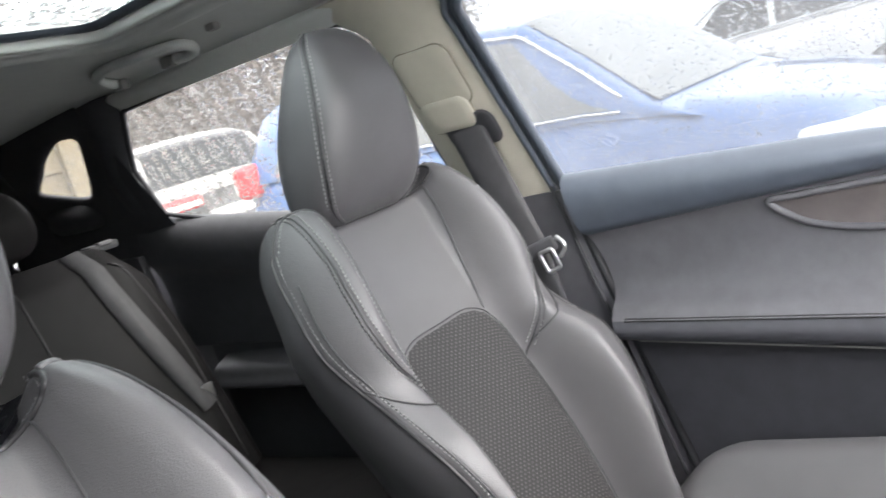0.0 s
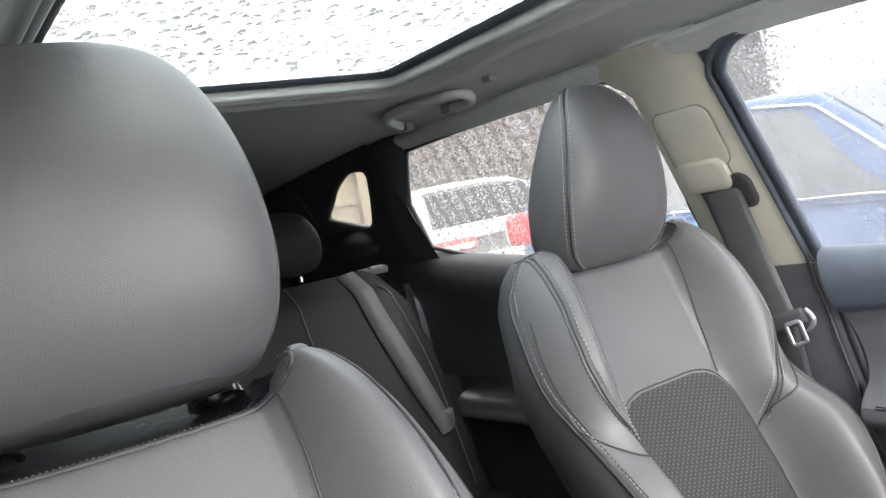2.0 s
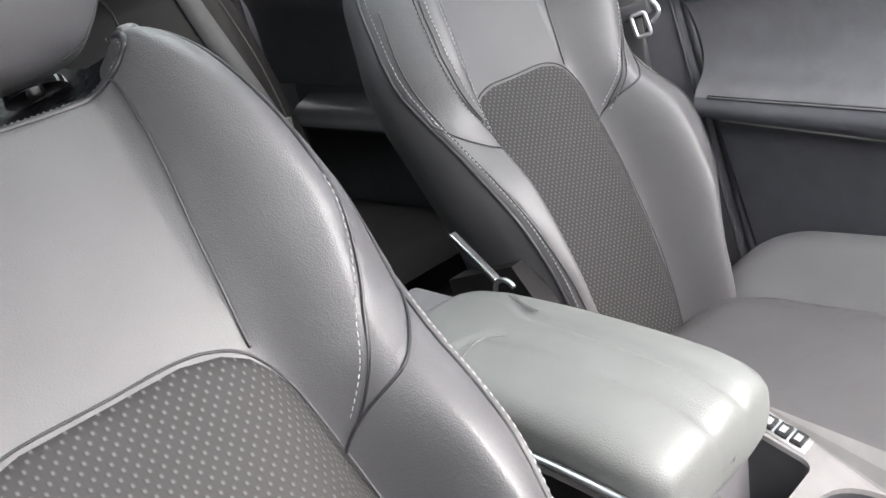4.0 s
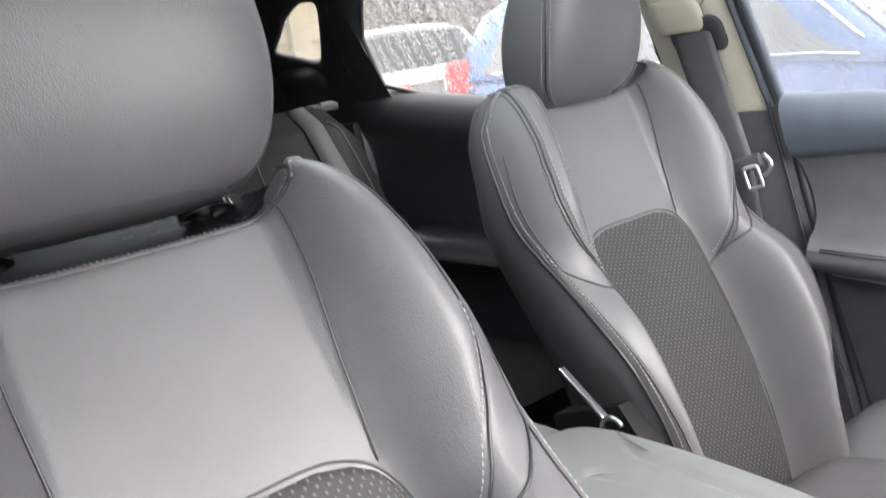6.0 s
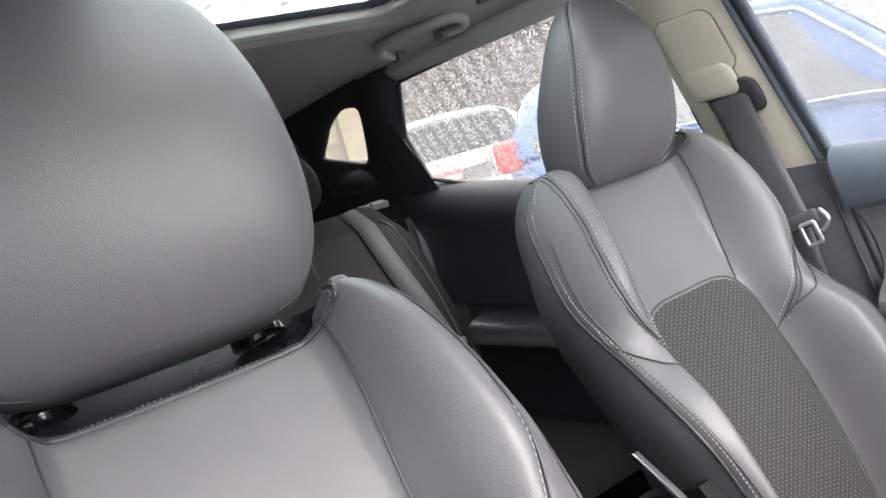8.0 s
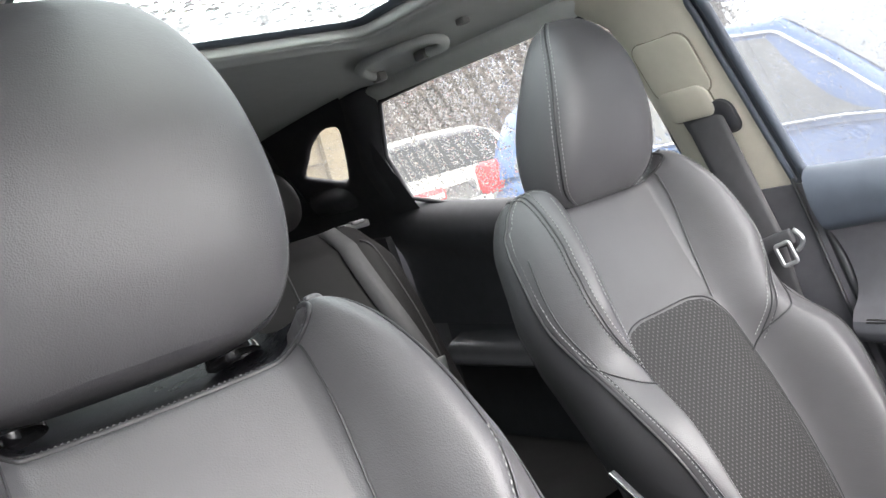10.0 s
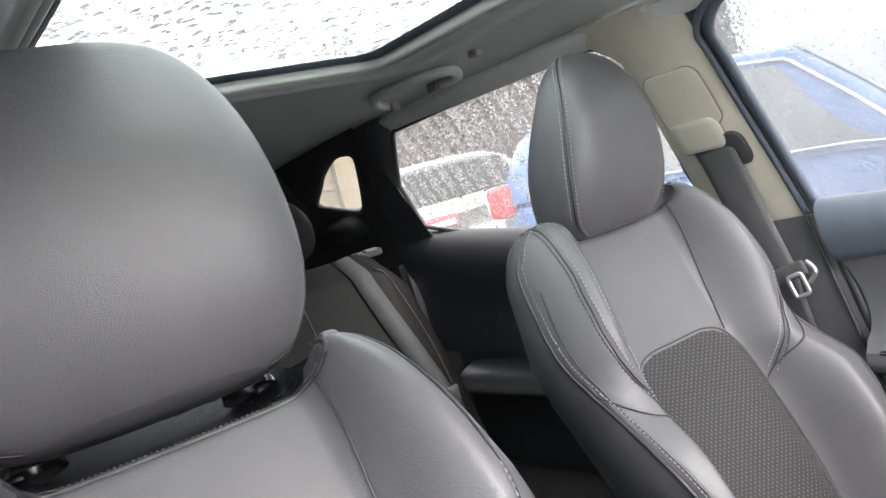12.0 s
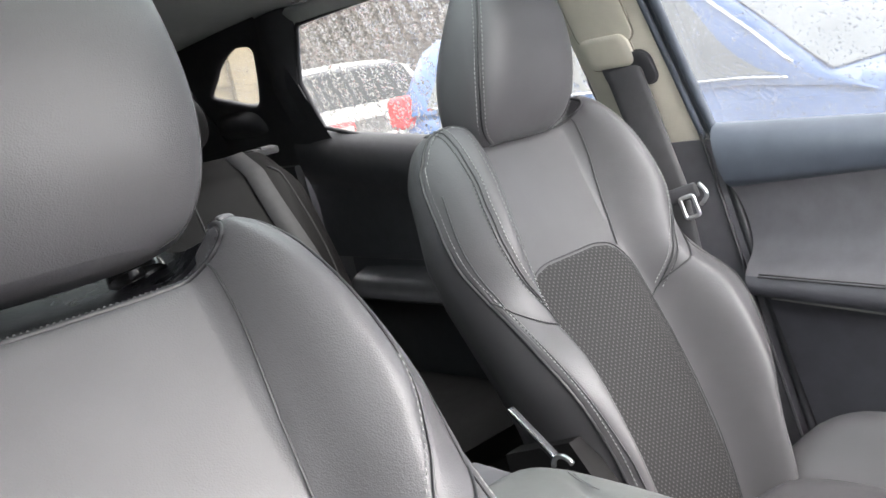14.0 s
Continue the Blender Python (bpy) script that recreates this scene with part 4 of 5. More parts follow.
    if sewn:
        stitches([surf(-OUTER[0] * p.x, p.y, 0.0006) for p in smooth_line([(a - 0.018, b, 0) for a, b in LINES["ridge"][1:-2]], 80)], normal_at, 0.0, 0.0058, 0.0034, tv, tf, 0.0006)
    draw("centre_seam", LINES["seam"], 0.0012, 0.0016, "dark seam")
    draw("vee_seam", LINES["vee"], 0.0012, 0.0016, "dark curved seam")
    full = [(-a, b) for a, b in INS[::-1]] + INS[1:]
    draw("insert_seam", full, 0.0011, 0.0002, "dark seam round the insert", n=220, both=False)
    edge = [(u, s - 0.003) for u, s in TOP[::4] if u > 0.122 and s > 0.545] + [(edge_half(0.53 - 0.02 * i) - 0.0005, 0.53 - 0.02 * i) for i in range(30)]
    for sg in (1, -1):
        draw("edge_piping", [(sg * (a - 0.0062 + 0.026 * outer_swell(sg, b)), b) for a, b in edge if b < 0.51], 0.0011, 0.0006, "dark line of the edge seam", n=140, both=False)
        if sewn:
            draw("edge_piping", [(sg * (a + 0.026 * outer_swell(sg, b)), b) for a, b in edge], 0.0026, -0.001, "dark double-sewn edge piping", (0.0105 * sg,) if sg != OUTER[0] else (), n=140, both=False)
        else:
            draw("edge_welt", [(sg * (a - 0.001 + 0.026 * outer_swell(sg, b)), b) for a, b in edge], 0.0036, 0.0, "raised grey leatherette welt", (0.0105 * sg,), n=140, mat=LEATHER, both=False)
    half_well = [(0.0, 0.542), (0.04, 0.542), (0.07, 0.5422), (0.09, 0.5432), (0.104, 0.5468), (0.1125, 0.553), (0.1175, 0.562), (0.120, 0.570), (0.1235, 0.5765)]
    well = [(-a, b) for a, b in half_well[::-1]] + half_well[1:]
    draw("well_piping", well, 0.0026, 0.000, "dark piping round the headrest well", n=120, both=False)
    wl = [surf(p.x, p.y, 0.0) for p in smooth_line([(a, b, 0) for a, b in well], 160)]
    wv, wf = [], []
    stitches(wl, normal_at, -0.0046, 0.0042, 0.0024, wv, wf, 0.00022)
    tagged(mesh_from("well_stitching", wv, wf, FINE_THREAD, seat, "fine grey stitches along the well", smooth=False), kind="stuff")
    st = mesh_from("stitching", tv, tf, THREAD, seat, "pale grey thread stitches", smooth=False)
    tagged(st, kind="stuff")

    # headrest well floor, guides, posts and headrest
    def well_floor(a, b):
        u = (-0.124 + 0.248 * a) * (1 - 0.02 * b)
        n = seat_front(0, 0.53) - 0.016 - (0.105 if raised else 0.05) * b
        rise = 0.543 + (0.078 if raised else 0.02) * b + 0.030 * (abs(u) / 0.124) ** 5 * (1 - 0.5 * b) - 0.010 * math.sin(math.pi * b)
        return W(u, n, rise)
    sheet("well_panel", well_floor, 31, 12, 0.004, WELL, seat, "dark leatherette panel under the headrest", flip=True)
    hw, depth, s0, s1, mid, bow, egg, tilt = head
    for u in (-0.083, 0.083):
        nn = -0.060
        z0 = 0.580
        g = []
        for h, r in ((0.0, 0.024), (0.006, 0.023), (0.010, 0.019), (0.011, 0.009)):
            for i in range(20):
                a = 2 * math.pi * i / 20
                g.append(W(u + r * math.cos(a), nn + 0.72 * r * math.sin(a), z0 + h))
        mesh_from("post_guide", g, grid_faces(20, 4, wrap=True) + [tuple(range(60, 80))], GLOSSBLACK, seat, "glossy oval black guide of the headrest post")
        if raised:
            vs, fs = tube_geo([W(u, nn, z0), W(u, nn, s0 + 0.05)], 0.0062, 14)
            mesh_from("headrest_post", vs, fs, CHROME, seat, "chrome headrest post")
    hv, hf, n, rings = headrest_geo(*head)
    hr = mesh_from("headrest", [M @ Vector(v) for v in hv], hf, LEATHER, seat, "padded grey leatherette headrest with stitched side seams")
    sv, sf = [], []
    for col in (15, 9):
        # column angle between side and front, where the side panel is sewn on
        line = [M @ Vector(hv[j * n + {15: 32 - head_seam, 9: head_seam}[col]]) for j in range(2, rings - 3)]
        c = M @ Vector((0, -mid, (s0 + s1) / 2))
        out = lambda p: (p - c).normalized()
        vs, fs = tube_geo([p + out(p) * 0.0004 for p in line], 0.0016 if sewn else 0.0007, 6)
        mesh_from("headrest_seam", vs, fs, PIPING, hr, "dark seam")
        for off in (0.0055, -0.0055):
            stitches([p + out(p) * 0.0004 for p in (line if sewn else line[:len(line) // 3])], out, off, 0.0058, 0.0036, sv, sf, 0.0006)
    if sewn:
        tagged(mesh_from("stitching", sv, sf, THREAD if sewn else FINE_THREAD, hr, "pale grey thread stitches", smooth=False), kind="stuff")

    # cushion: follows the cabin's level, not the back's lean
    oy, zoff = origin.y, origin.z - 0.65

    def cushion(a, b):
        wide = 0.258 * (1 - 0.42 * (1 - min(1.0, b / 0.34)) ** 2.2)
        u = (2 * a - 1) * wide
        y = oy - 0.010 - 0.53 * b
        t = abs(2 * a - 1)
        z = 0.642 + zoff + 0.035 * b + 0.062 * ease((t - 0.55) / 0.32) * (0.35 + 0.65 * ease(b / 0.3)) - 0.06 * max(0, (t - 0.88) / 0.12) ** 2 - 0.05 * ease((b - 0.86) / 0.14) - 0.012 * math.exp(-((t - 0.57) / 0.03) ** 2) - 0.05 * (1 - ease(b / 0.20))
        return Vector((origin.x + u, y, z)) - base
    sheet("cushion", cushion, 41, 30, 0.10, LEATHER, seat, "grey leatherette seat cushion", flip=True)
    sheet("cushion_insert", lambda a, b: cushion(0.22 + 0.56 * a, 0.08 + 0.80 * b) + Vector((0, 0, 0.003)), 20, 20, 0, LEATHER, seat, "smooth cushion centre panel")
    for a0 in (0.215, 0.785):
        tube("cushion_seam", smooth_line([cushion(a0, b) + Vector((0, 0, 0.002)) for b in (0.02, 0.2, 0.4, 0.6, 0.75, 0.88)], 30), 0.0016, PIPING, seat, "dark seam along the cushion bolster")
    box("seat_base", -0.24, 0.24, -0.36, 0.17, 0.0, 0.13, DARK, seat, "black seat base over the runners", 0.02)
    if sewn:
        box("belt_anchor", 0.236, 0.262, 0.135, 0.185, 0.155, 0.185, SATIN, seat, "pale metal belt anchor beside the cushion", 0.006, 3)
    # recliner cover and lever on one side
    sx = lever_side
    cov = [W(sx * 0.196, 0.06, 0.16), W(sx * 0.196, -0.06, 0.16), W(sx * 0.205, -0.10, -0.10), W(sx * 0.205, 0.12, -0.10), W(sx * 0.200, 0.10, 0.05)]
    bm = bmesh.new()
    f = bm.faces.new([bm.verts.new(p) for p in cov])
    r = bmesh.ops.extrude_face_region(bm, geom=[f])
    for v in r["geom"]:
        if isinstance(v, bmesh.types.BMVert):
            v.co += Vector((-sx * 0.03, 0, 0))
    part("recliner_cover", bm, LEATHER_DARK, seat, "dark recliner side cover")
    lx = sx * 0.245
    p0 = Vector((origin.x + lx, 0.082, 0.877)) if lever_side < 0 else origin + Vector((lx, 0.03, 0.22))
    p1 = p0 + Vector((0, -0.060, -0.047))
    lv = [p - base for p in (p0, p0.lerp(p1, 0.3), p0.lerp(p1, 0.7), p1)]
    tube("recline_lever", smooth_line(lv, 16), 0.006, DARK, seat, "slim black recline lever", sides=10, flat=0.7)
    tube("lever_edge", [p + Vector((sx * 0.005, -0.002, 0.003)) for p in smooth_line(lv, 16)], 0.0018, CHROME, seat, "bright edge of the lever")
    ring = [p1 - base + Vector((sx * 0.004, -0.014 + 0.016 * math.cos(a), -0.010 + 0.016 * math.sin(a))) for a in [math.pi * 2 * i / 20 for i in range(20)]]
    tube("lever_pivot", ring[:9], 0.003, SATIN, seat, "bright rim of the lever pivot")
    return seat


front_seat("grey leatherette front passenger seat with embossed insert beside the belted pillar", Vector((0.37, 0.05, 0.65)), 0.336, (0.101, 0.145, 0.540, 0.774, 0.026, 0.010, 0.8, 0.08), False, -1, True, 5)
front_seat("grey leatherette driver's seat with headrest raised on chrome posts", Vector((-0.353, -0.313, 0.691)), 0.5436, (0.146, 0.12, 0.580, 0.852, 0.016, 0.014, 0.0, 0.085), True, -1, False, 2)


# ---- centre console ----
def console():
    c = thing("centre_console", (0.0, -0.25, FLOOR), "grey centre console with padded armrest lid, switches and open cup holders", "centre console")
    o = Vector((0.0, -0.25, FLOOR))

    # padded lid: rounded sections from its hinge to its thick front end
    LID = [(0.020, 0.55, 0.842, 0.022), (0.012, 0.80, 0.852, 0.028), (-0.005, 0.93, 0.857, 0.032), (-0.04, 1.0, 0.860, 0.034), (-0.12, 1.03, 0.861, 0.036), (-0.20, 1.03, 0.859, 0.037),
           (-0.26, 1.02, 0.8545, 0.0360), (-0.29, 0.985, 0.849, 0.0330), (-0.303, 0.94, 0.8445, 0.0305), (-0.311, 0.88, 0.839, 0.0275), (-0.3145, 0.81, 0.834, 0.0250), (-0.3162, 0.73, 0.829, 0.0225), (-0.3172, 0.62, 0.824, 0.0190), (-0.3181, 0.42, 0.816, 0.0130), (-0.3187, 0.20, 0.809, 0.0065), (-0.3190, 0.03, 0.803, 0.0010)]
    CX, HW = 0.003, 0.086

    def lid_top(x, y):
        t = sorted((p[0], p[2]) for p in LID)
        g = (x - CX) / HW
        return curve(t, y) - 0.016 * max(0.0, abs(g) - 0.35) ** 2 / 0.42 - 0.0016 * (math.exp(-((x - crease1(y)) / 0.004) ** 2) + math.exp(-((x - crease2(y)) / 0.004) ** 2)) * ease((-0.05 - y) / 0.05)

    def crease1(y):
        return lerp([(-0.32, 0.032), (-0.10, 0.038), (-0.06, 0.055)], y)

    def crease2(y):
        return lerp([(-0.32, -0.012), (-0.14, 0.0), (-0.09, -0.012), (-0.07, -0.05)], y)
    n = 220
    ys = [0.020 - 0.339 * math.sin(math.pi / 2 * j / 80) for j in range(81)]
    inv = sorted((p[0], p[1], p[3]) for p in LID)
    verts = []
    for y in ys:
        wide = lerp([(p[0], p[1]) for p in inv], y) * HW
        h = lerp([(p[0], p[2]) for p in inv], y)
        mid = curve(sorted((p[0], p[2]) for p in LID), y) - h
        for k in range(n):
            an = 2 * math.pi * k / n
            ca, sa = math.cos(an), math.sin(an)
            x = CX + wide * math.copysign(abs(ca) ** 0.55, ca)
            z = mid + h * math.copysign(abs(sa) ** 0.72, sa)
            if sa > 0.3:
                g = (x - CX) / HW
                z -= 0.0055 * (math.exp(-((x - crease1(y)) / 0.0065) ** 2) + math.exp(-((x - crease2(y)) / 0.0065) ** 2)) * ease((-0.05 - y) / 0.05)
            verts.append(Vector((x, y, z)) - o)
    faces = grid_faces(n, len(ys), wrap=True)
    faces.append(tuple(range(n)))
    faces.append(tuple((len(ys) - 1) * n + k for k in range(n))[::-1])
    lid = mesh_from("armrest_lid", verts, [f[::-1] for f in faces], LIDSKIN, c, "padded grey leatherette armrest lid")

    def on_lid(x, y, up):
        wide = curve([(p[0], p[1]) for p in inv], y) * HW
        h = curve([(p[0], p[2]) for p in inv], y)
        g = min(0.99, abs(x - CX) / wide)
        sa = math.sqrt(max(0.0, 1 - (g ** (1 / 0.55)) ** 2))
        return Vector((x, y, curve(sorted((p[0], p[2]) for p in LID), y) - h + h * sa ** 0.72 + up)) - o
    for dx in (0.0, 0.007):
        tube("lid_stitch", smooth_line([on_lid(x, y - dx, 0.0006) for x, y in ((0.078, -0.038), (0.066, -0.050), (0.054, -0.072), (0.046, -0.098))], 16), 0.0005, FINE_THREAD, lid, "pale curved stitch on the lid")
    tube("lid_seam", smooth_line([on_lid(x, y, 0.0004) for x, y in ((-0.062, -0.098), (-0.040, -0.092), (-0.018, -0.092), (-0.004, -0.108))], 20), 0.0008, FINE_THREAD, lid, "faint curved seam on the lid")
    box("hinge_block", -0.055, 0.06, 0.262, 0.335, 0.805 - o.z, 0.845 - o.z, LOWTRIM, c, "grey hinge block behind the lid", 0.012, 3)
    box("console_body", -0.088, 0.098, -0.045, 0.34, 0.0, 0.802 - FLOOR, LOWTRIM, c, "charcoal console body", 0.012)
    trim = smooth_line([Vector(p) - o for p in ((-0.091, 0.06, 0.822), (-0.092, -0.10, 0.822), (-0.091, -0.22, 0.820), (-0.088, -0.30, 0.808), (-0.086, -0.36, 0.785), (-0.085, -0.45, 0.760))], 40)
    tube("body_trim", trim, 0.0042, SATIN, c, "satin trim line along the console")

    def cheek(a, b):
        p = trim[round(a * 39)]
        return Vector((p.x - 0.004 * math.sin(math.pi * b), p.y, p.z + (0.10 - p.z) * b))
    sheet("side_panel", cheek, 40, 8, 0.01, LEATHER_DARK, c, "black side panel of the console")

    # tray: a satin surround sloping forward with two wells
    def tz(y):
        return 0.785 - 0.33 * min(0.115, max(0.0, -0.285 - y)) - 0.06 * max(0.0, -0.40 - y)
    bm = bmesh.new()
    outer = loop_rect(-0.084, 0.104, -0.80, -0.275, 0.012, 5)

    def ring(lp, dz):
        return [bm.verts.new(Vector((x, y, tz(y) + dz)) - o) for x, y in lp]
    ov, lowv = ring(outer, 0.0), ring(outer, -0.16)
    for i in range(len(outer)):
        bm.faces.new((ov[i], ov[(i + 1) % len(outer)], lowv[(i + 1) % len(outer)], lowv[i]))
    edges = [bm.edges.get((ov[i], ov[(i + 1) % len(outer)])) for i in range(len(outer))]
    wells = [loop_rect(-0.012, 0.072, -0.350, -0.290, 0.010, 5), loop_rect(-0.035, 0.084, -0.54, -0.366, 0.045, 8)]
    for lp in wells:
        iv, lip = ring(lp, 0.0), ring([(x * 0.97 + 0.03 * 0.03, y) for x, y in lp], -0.004)
        k = len(lp)
        for i in range(k):
            bm.faces.new((iv[i], lip[i], lip[(i + 1) % k], iv[(i + 1) % k]))
            edges.append(bm.edges.get((iv[i], iv[(i + 1) % k])))
    bmesh.ops.triangle_fill(bm, use_beauty=True, edges=edges)
    part("console_tray", bm, plain("satin_grey_plastic", (0.12, 0.117, 0.118), 0.38), c, "satin grey tray surround with cup holders", smooth=False)
    for lp in wells:
        bm = bmesh.new()
        up = [bm.verts.new(Vector((x * 0.97 + 0.0009, y, tz(y) - 0.004)) - o) for x, y in lp]
        dn = [bm.verts.new(Vector((x * 0.92 + 0.0024, y, tz(y) - 0.075)) - o) for x, y in lp]
        for i in range(len(lp)):
            bm.faces.new((up[i], up[(i + 1) % len(lp)], dn[(i + 1) % len(lp)], dn[i]))
        bm.faces.new(dn)
        part("cup_well", bm, DARK, c, "black walls and floor of a cup holder")
    # switch strip let into the surround
    def tilted(name, x0, x1, y0, y1, h0, h1, mat, lab, bev):
        bm = box_bm(bmesh.new(), x0, x1, y0 - o.y, y1 - o.y, h0, h1, bev)
        for v in bm.verts:
            v.co.z += tz(v.co.y + o.y) - o.z
        return part(name, bm, mat, c, lab)
    tilted("switch_plate", 0.076, 0.0985, -0.340, -0.288, -0.002, 0.0012, SATIN, "satin switch plate", 0.001)
    tilted("switch", 0.079, 0.0955, -0.298, -0.290, 0.0, 0.0030, DARK, "small black console switch", 0.001)
    for i in range(3):
        y = -0.306 - 0.0125 * i
        tilted("switch", 0.079, 0.0955, y - 0.005, y + 0.005, 0.0, 0.0035, GLOSSBLACK, "small glossy console switch", 0.001)
        tilted("switch_mark", 0.083, 0.0915, y - 0.0025, y + 0.0025, 0.0036, 0.0039, plain("pale_mark", (0.22, 0.22, 0.22), 0.5), "pale mark on a switch", 0.0)
    return c


console()


# ---- rear bench ----
def bench_y(x, s):
    a = (x - 0.03) / 0.555
    e = min(a, 1 - a) * 0.555
    y = 0.92 + 0.20 * s - 0.012 * math.sin(math.pi * a) + 0.05 * max(0, (0.05 - e) / 0.05) ** 2 + 0.05 * max(0, s - 0.92) / 0.08
    return y - 0.022 * ease((0.10 - abs(a - 0.82)) / 0.1) * (1 - s * 0.5)


def rear_bench():
    b = thing("rear_bench", (0.0, 1.0, FLOOR), "dark leatherette rear bench with rounded outer shoulder", "car seat")
    o = Vector((0.0, 1.0, FLOOR))

    def half(x0, x1, name, lab):
        def fn(a, t):
            x = x0 + (x1 - x0) * a
            e = min(a, 1 - a) * abs(x1 - x0)
            s = t
            z = 0.66 + 0.52 * s - 0.12 * max(0, (0.12 - e) / 0.12) ** 2 * s ** 3
            y = 0.92 + 0.20 * s + 0.012 * math.sin(math.pi * a) * -1 + 0.05 * max(0, (0.05 - e) / 0.05) ** 2 + 0.10 * max(0, s - 0.92) / 0.08 * 0.5
            y -= 0.022 * ease((0.10 - abs(a - 0.82)) / 0.1) * (1 - s * 0.5)
            return Vector((x, y, z)) - o
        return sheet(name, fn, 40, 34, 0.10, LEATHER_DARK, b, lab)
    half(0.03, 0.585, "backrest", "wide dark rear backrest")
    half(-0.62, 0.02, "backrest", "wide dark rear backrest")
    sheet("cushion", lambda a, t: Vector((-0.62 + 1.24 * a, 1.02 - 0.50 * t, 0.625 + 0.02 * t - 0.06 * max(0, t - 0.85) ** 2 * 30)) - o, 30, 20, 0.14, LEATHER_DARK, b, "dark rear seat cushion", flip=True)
    for pts in ([(0.27, 0.0), (0.27, 1.0)], [(0.52, 0.05), (0.53, 0.55), (0.50, 0.86), (0.47, 0.93)]):
        line = []
        for p in smooth_line([(x, s, 0) for x, s in pts], 30):
            line.append(Vector((p.x, bench_y(p.x, p.y) - 0.0005, 0.66 + 0.52 * p.y - 0.12 * max(0, (0.12 - min(p.x - 0.03, 0.585 - p.x)) / 0.12) ** 2 * p.y ** 3)) - o)
        tube("back_seam", line, 0.002, PIPING, b, "dark seam in the backrest")
    box("latch", 0.475, 0.545, 0.155, 0.20, 1.165 - FLOOR, 1.183 - FLOOR, DARK, b, "black release latch on the shoulder", 0.006)
    box("latch_plate", 0.495, 0.53, 0.150, 0.17, 1.178 - FLOOR, 1.186 - FLOOR, LOWTRIM, b, "pale latch button", 0.003)
    return b


rear_bench()


def rear_headrest(x, label):
    h = thing("rear_headrest", (x, 1.22, 1.20), label, "headrest", "rear headrests")
    v, f, n, r = headrest_geo(0.118, 0.10, 0.0, 0.15, 0.0, 0.01)
    mesh_from("pad", v, f, LEATHER_DARK, h, "dark padded headrest")
    for u in (-0.06, 0.06):
        vs, fs = tube_geo([Vector((u, 0, -0.06)), Vector((u, 0, 0.03))], 0.006, 10)
        mesh_from("post", vs, fs, CHROME, h, "chrome post")
    return h


rear_headrest(0.285, "dark leatherette rear headrest low on its posts")
rear_headrest(-0.34, "dark leatherette rear headrest low on its posts")


def rear_belt():
    b = thing("rear_belt", (0.43, 1.08, 0.8), "dark seat belt lying across the rear backrest with pale tongue", "seat belt")
    o = Vector((0.43, 1.08, 0.8))
    verts, rows = [], 34
    for i in range(rows):
        s = 1.0 - 0.72 * i / (rows - 1)
        x = 0.425 + 0.075 * ((1.0 - s) / 0.72) ** 1.3
        for g, off in ((-0.023, 0.0060), (0.0, 0.0068), (0.023, 0.0060), (0.023, 0.0035), (-0.023, 0.0035)):
            verts.append(Vector((x + g, bench_y(x + g, s) - off, 0.66 + 0.52 * s + 0.002 + g * 0.12)) - o)
    mesh_from("webbing", verts, grid_faces(5, rows, wrap=True), WEBBING, b, "dark belt webbing")
    box("tongue", 0.055, 0.098, -0.115, -0.105, 0.015, 0.05, SATIN, b, "pale belt tongue", 0.003)
    return b


rear_belt()


# ---- outside: parked cars, bank and hedge ----
def paint(name, colour):
    m, n, l, b = nodes(name)
    l.new(ramp(n, l, noise_at(n, l, 2.5), [(0.3, [c * 0.92 for c in colour]), (0.7, [c * 1.05 for c in colour])]), b.inputs["Base Color"])
    b.inputs["Roughness"].default_value = 0.36
    b.inputs["Coat Weight"].default_value = 0.9
    b.inputs["Coat Roughness"].default_value = 0.06
    return m


CARGLASS = plain("dark_car_glass", (0.012, 0.014, 0.016), 0.12, spec=0.2)
# sky reflection put into the base colour as an even pale grey
SKYSCREEN = plain("sky_toned_screen", (0.15, 0.155, 0.15), 0.12, spec=0.6, vary=0.06, scale=4)
TYRE = plain("tyre_rubber", (0.02, 0.02, 0.02), 0.85)
RED = plain("red_lamp", (0.75, 0.03, 0.035), 0.2)
CLEAR = plain("clear_lamp", (0.85, 0.84, 0.82), 0.12)


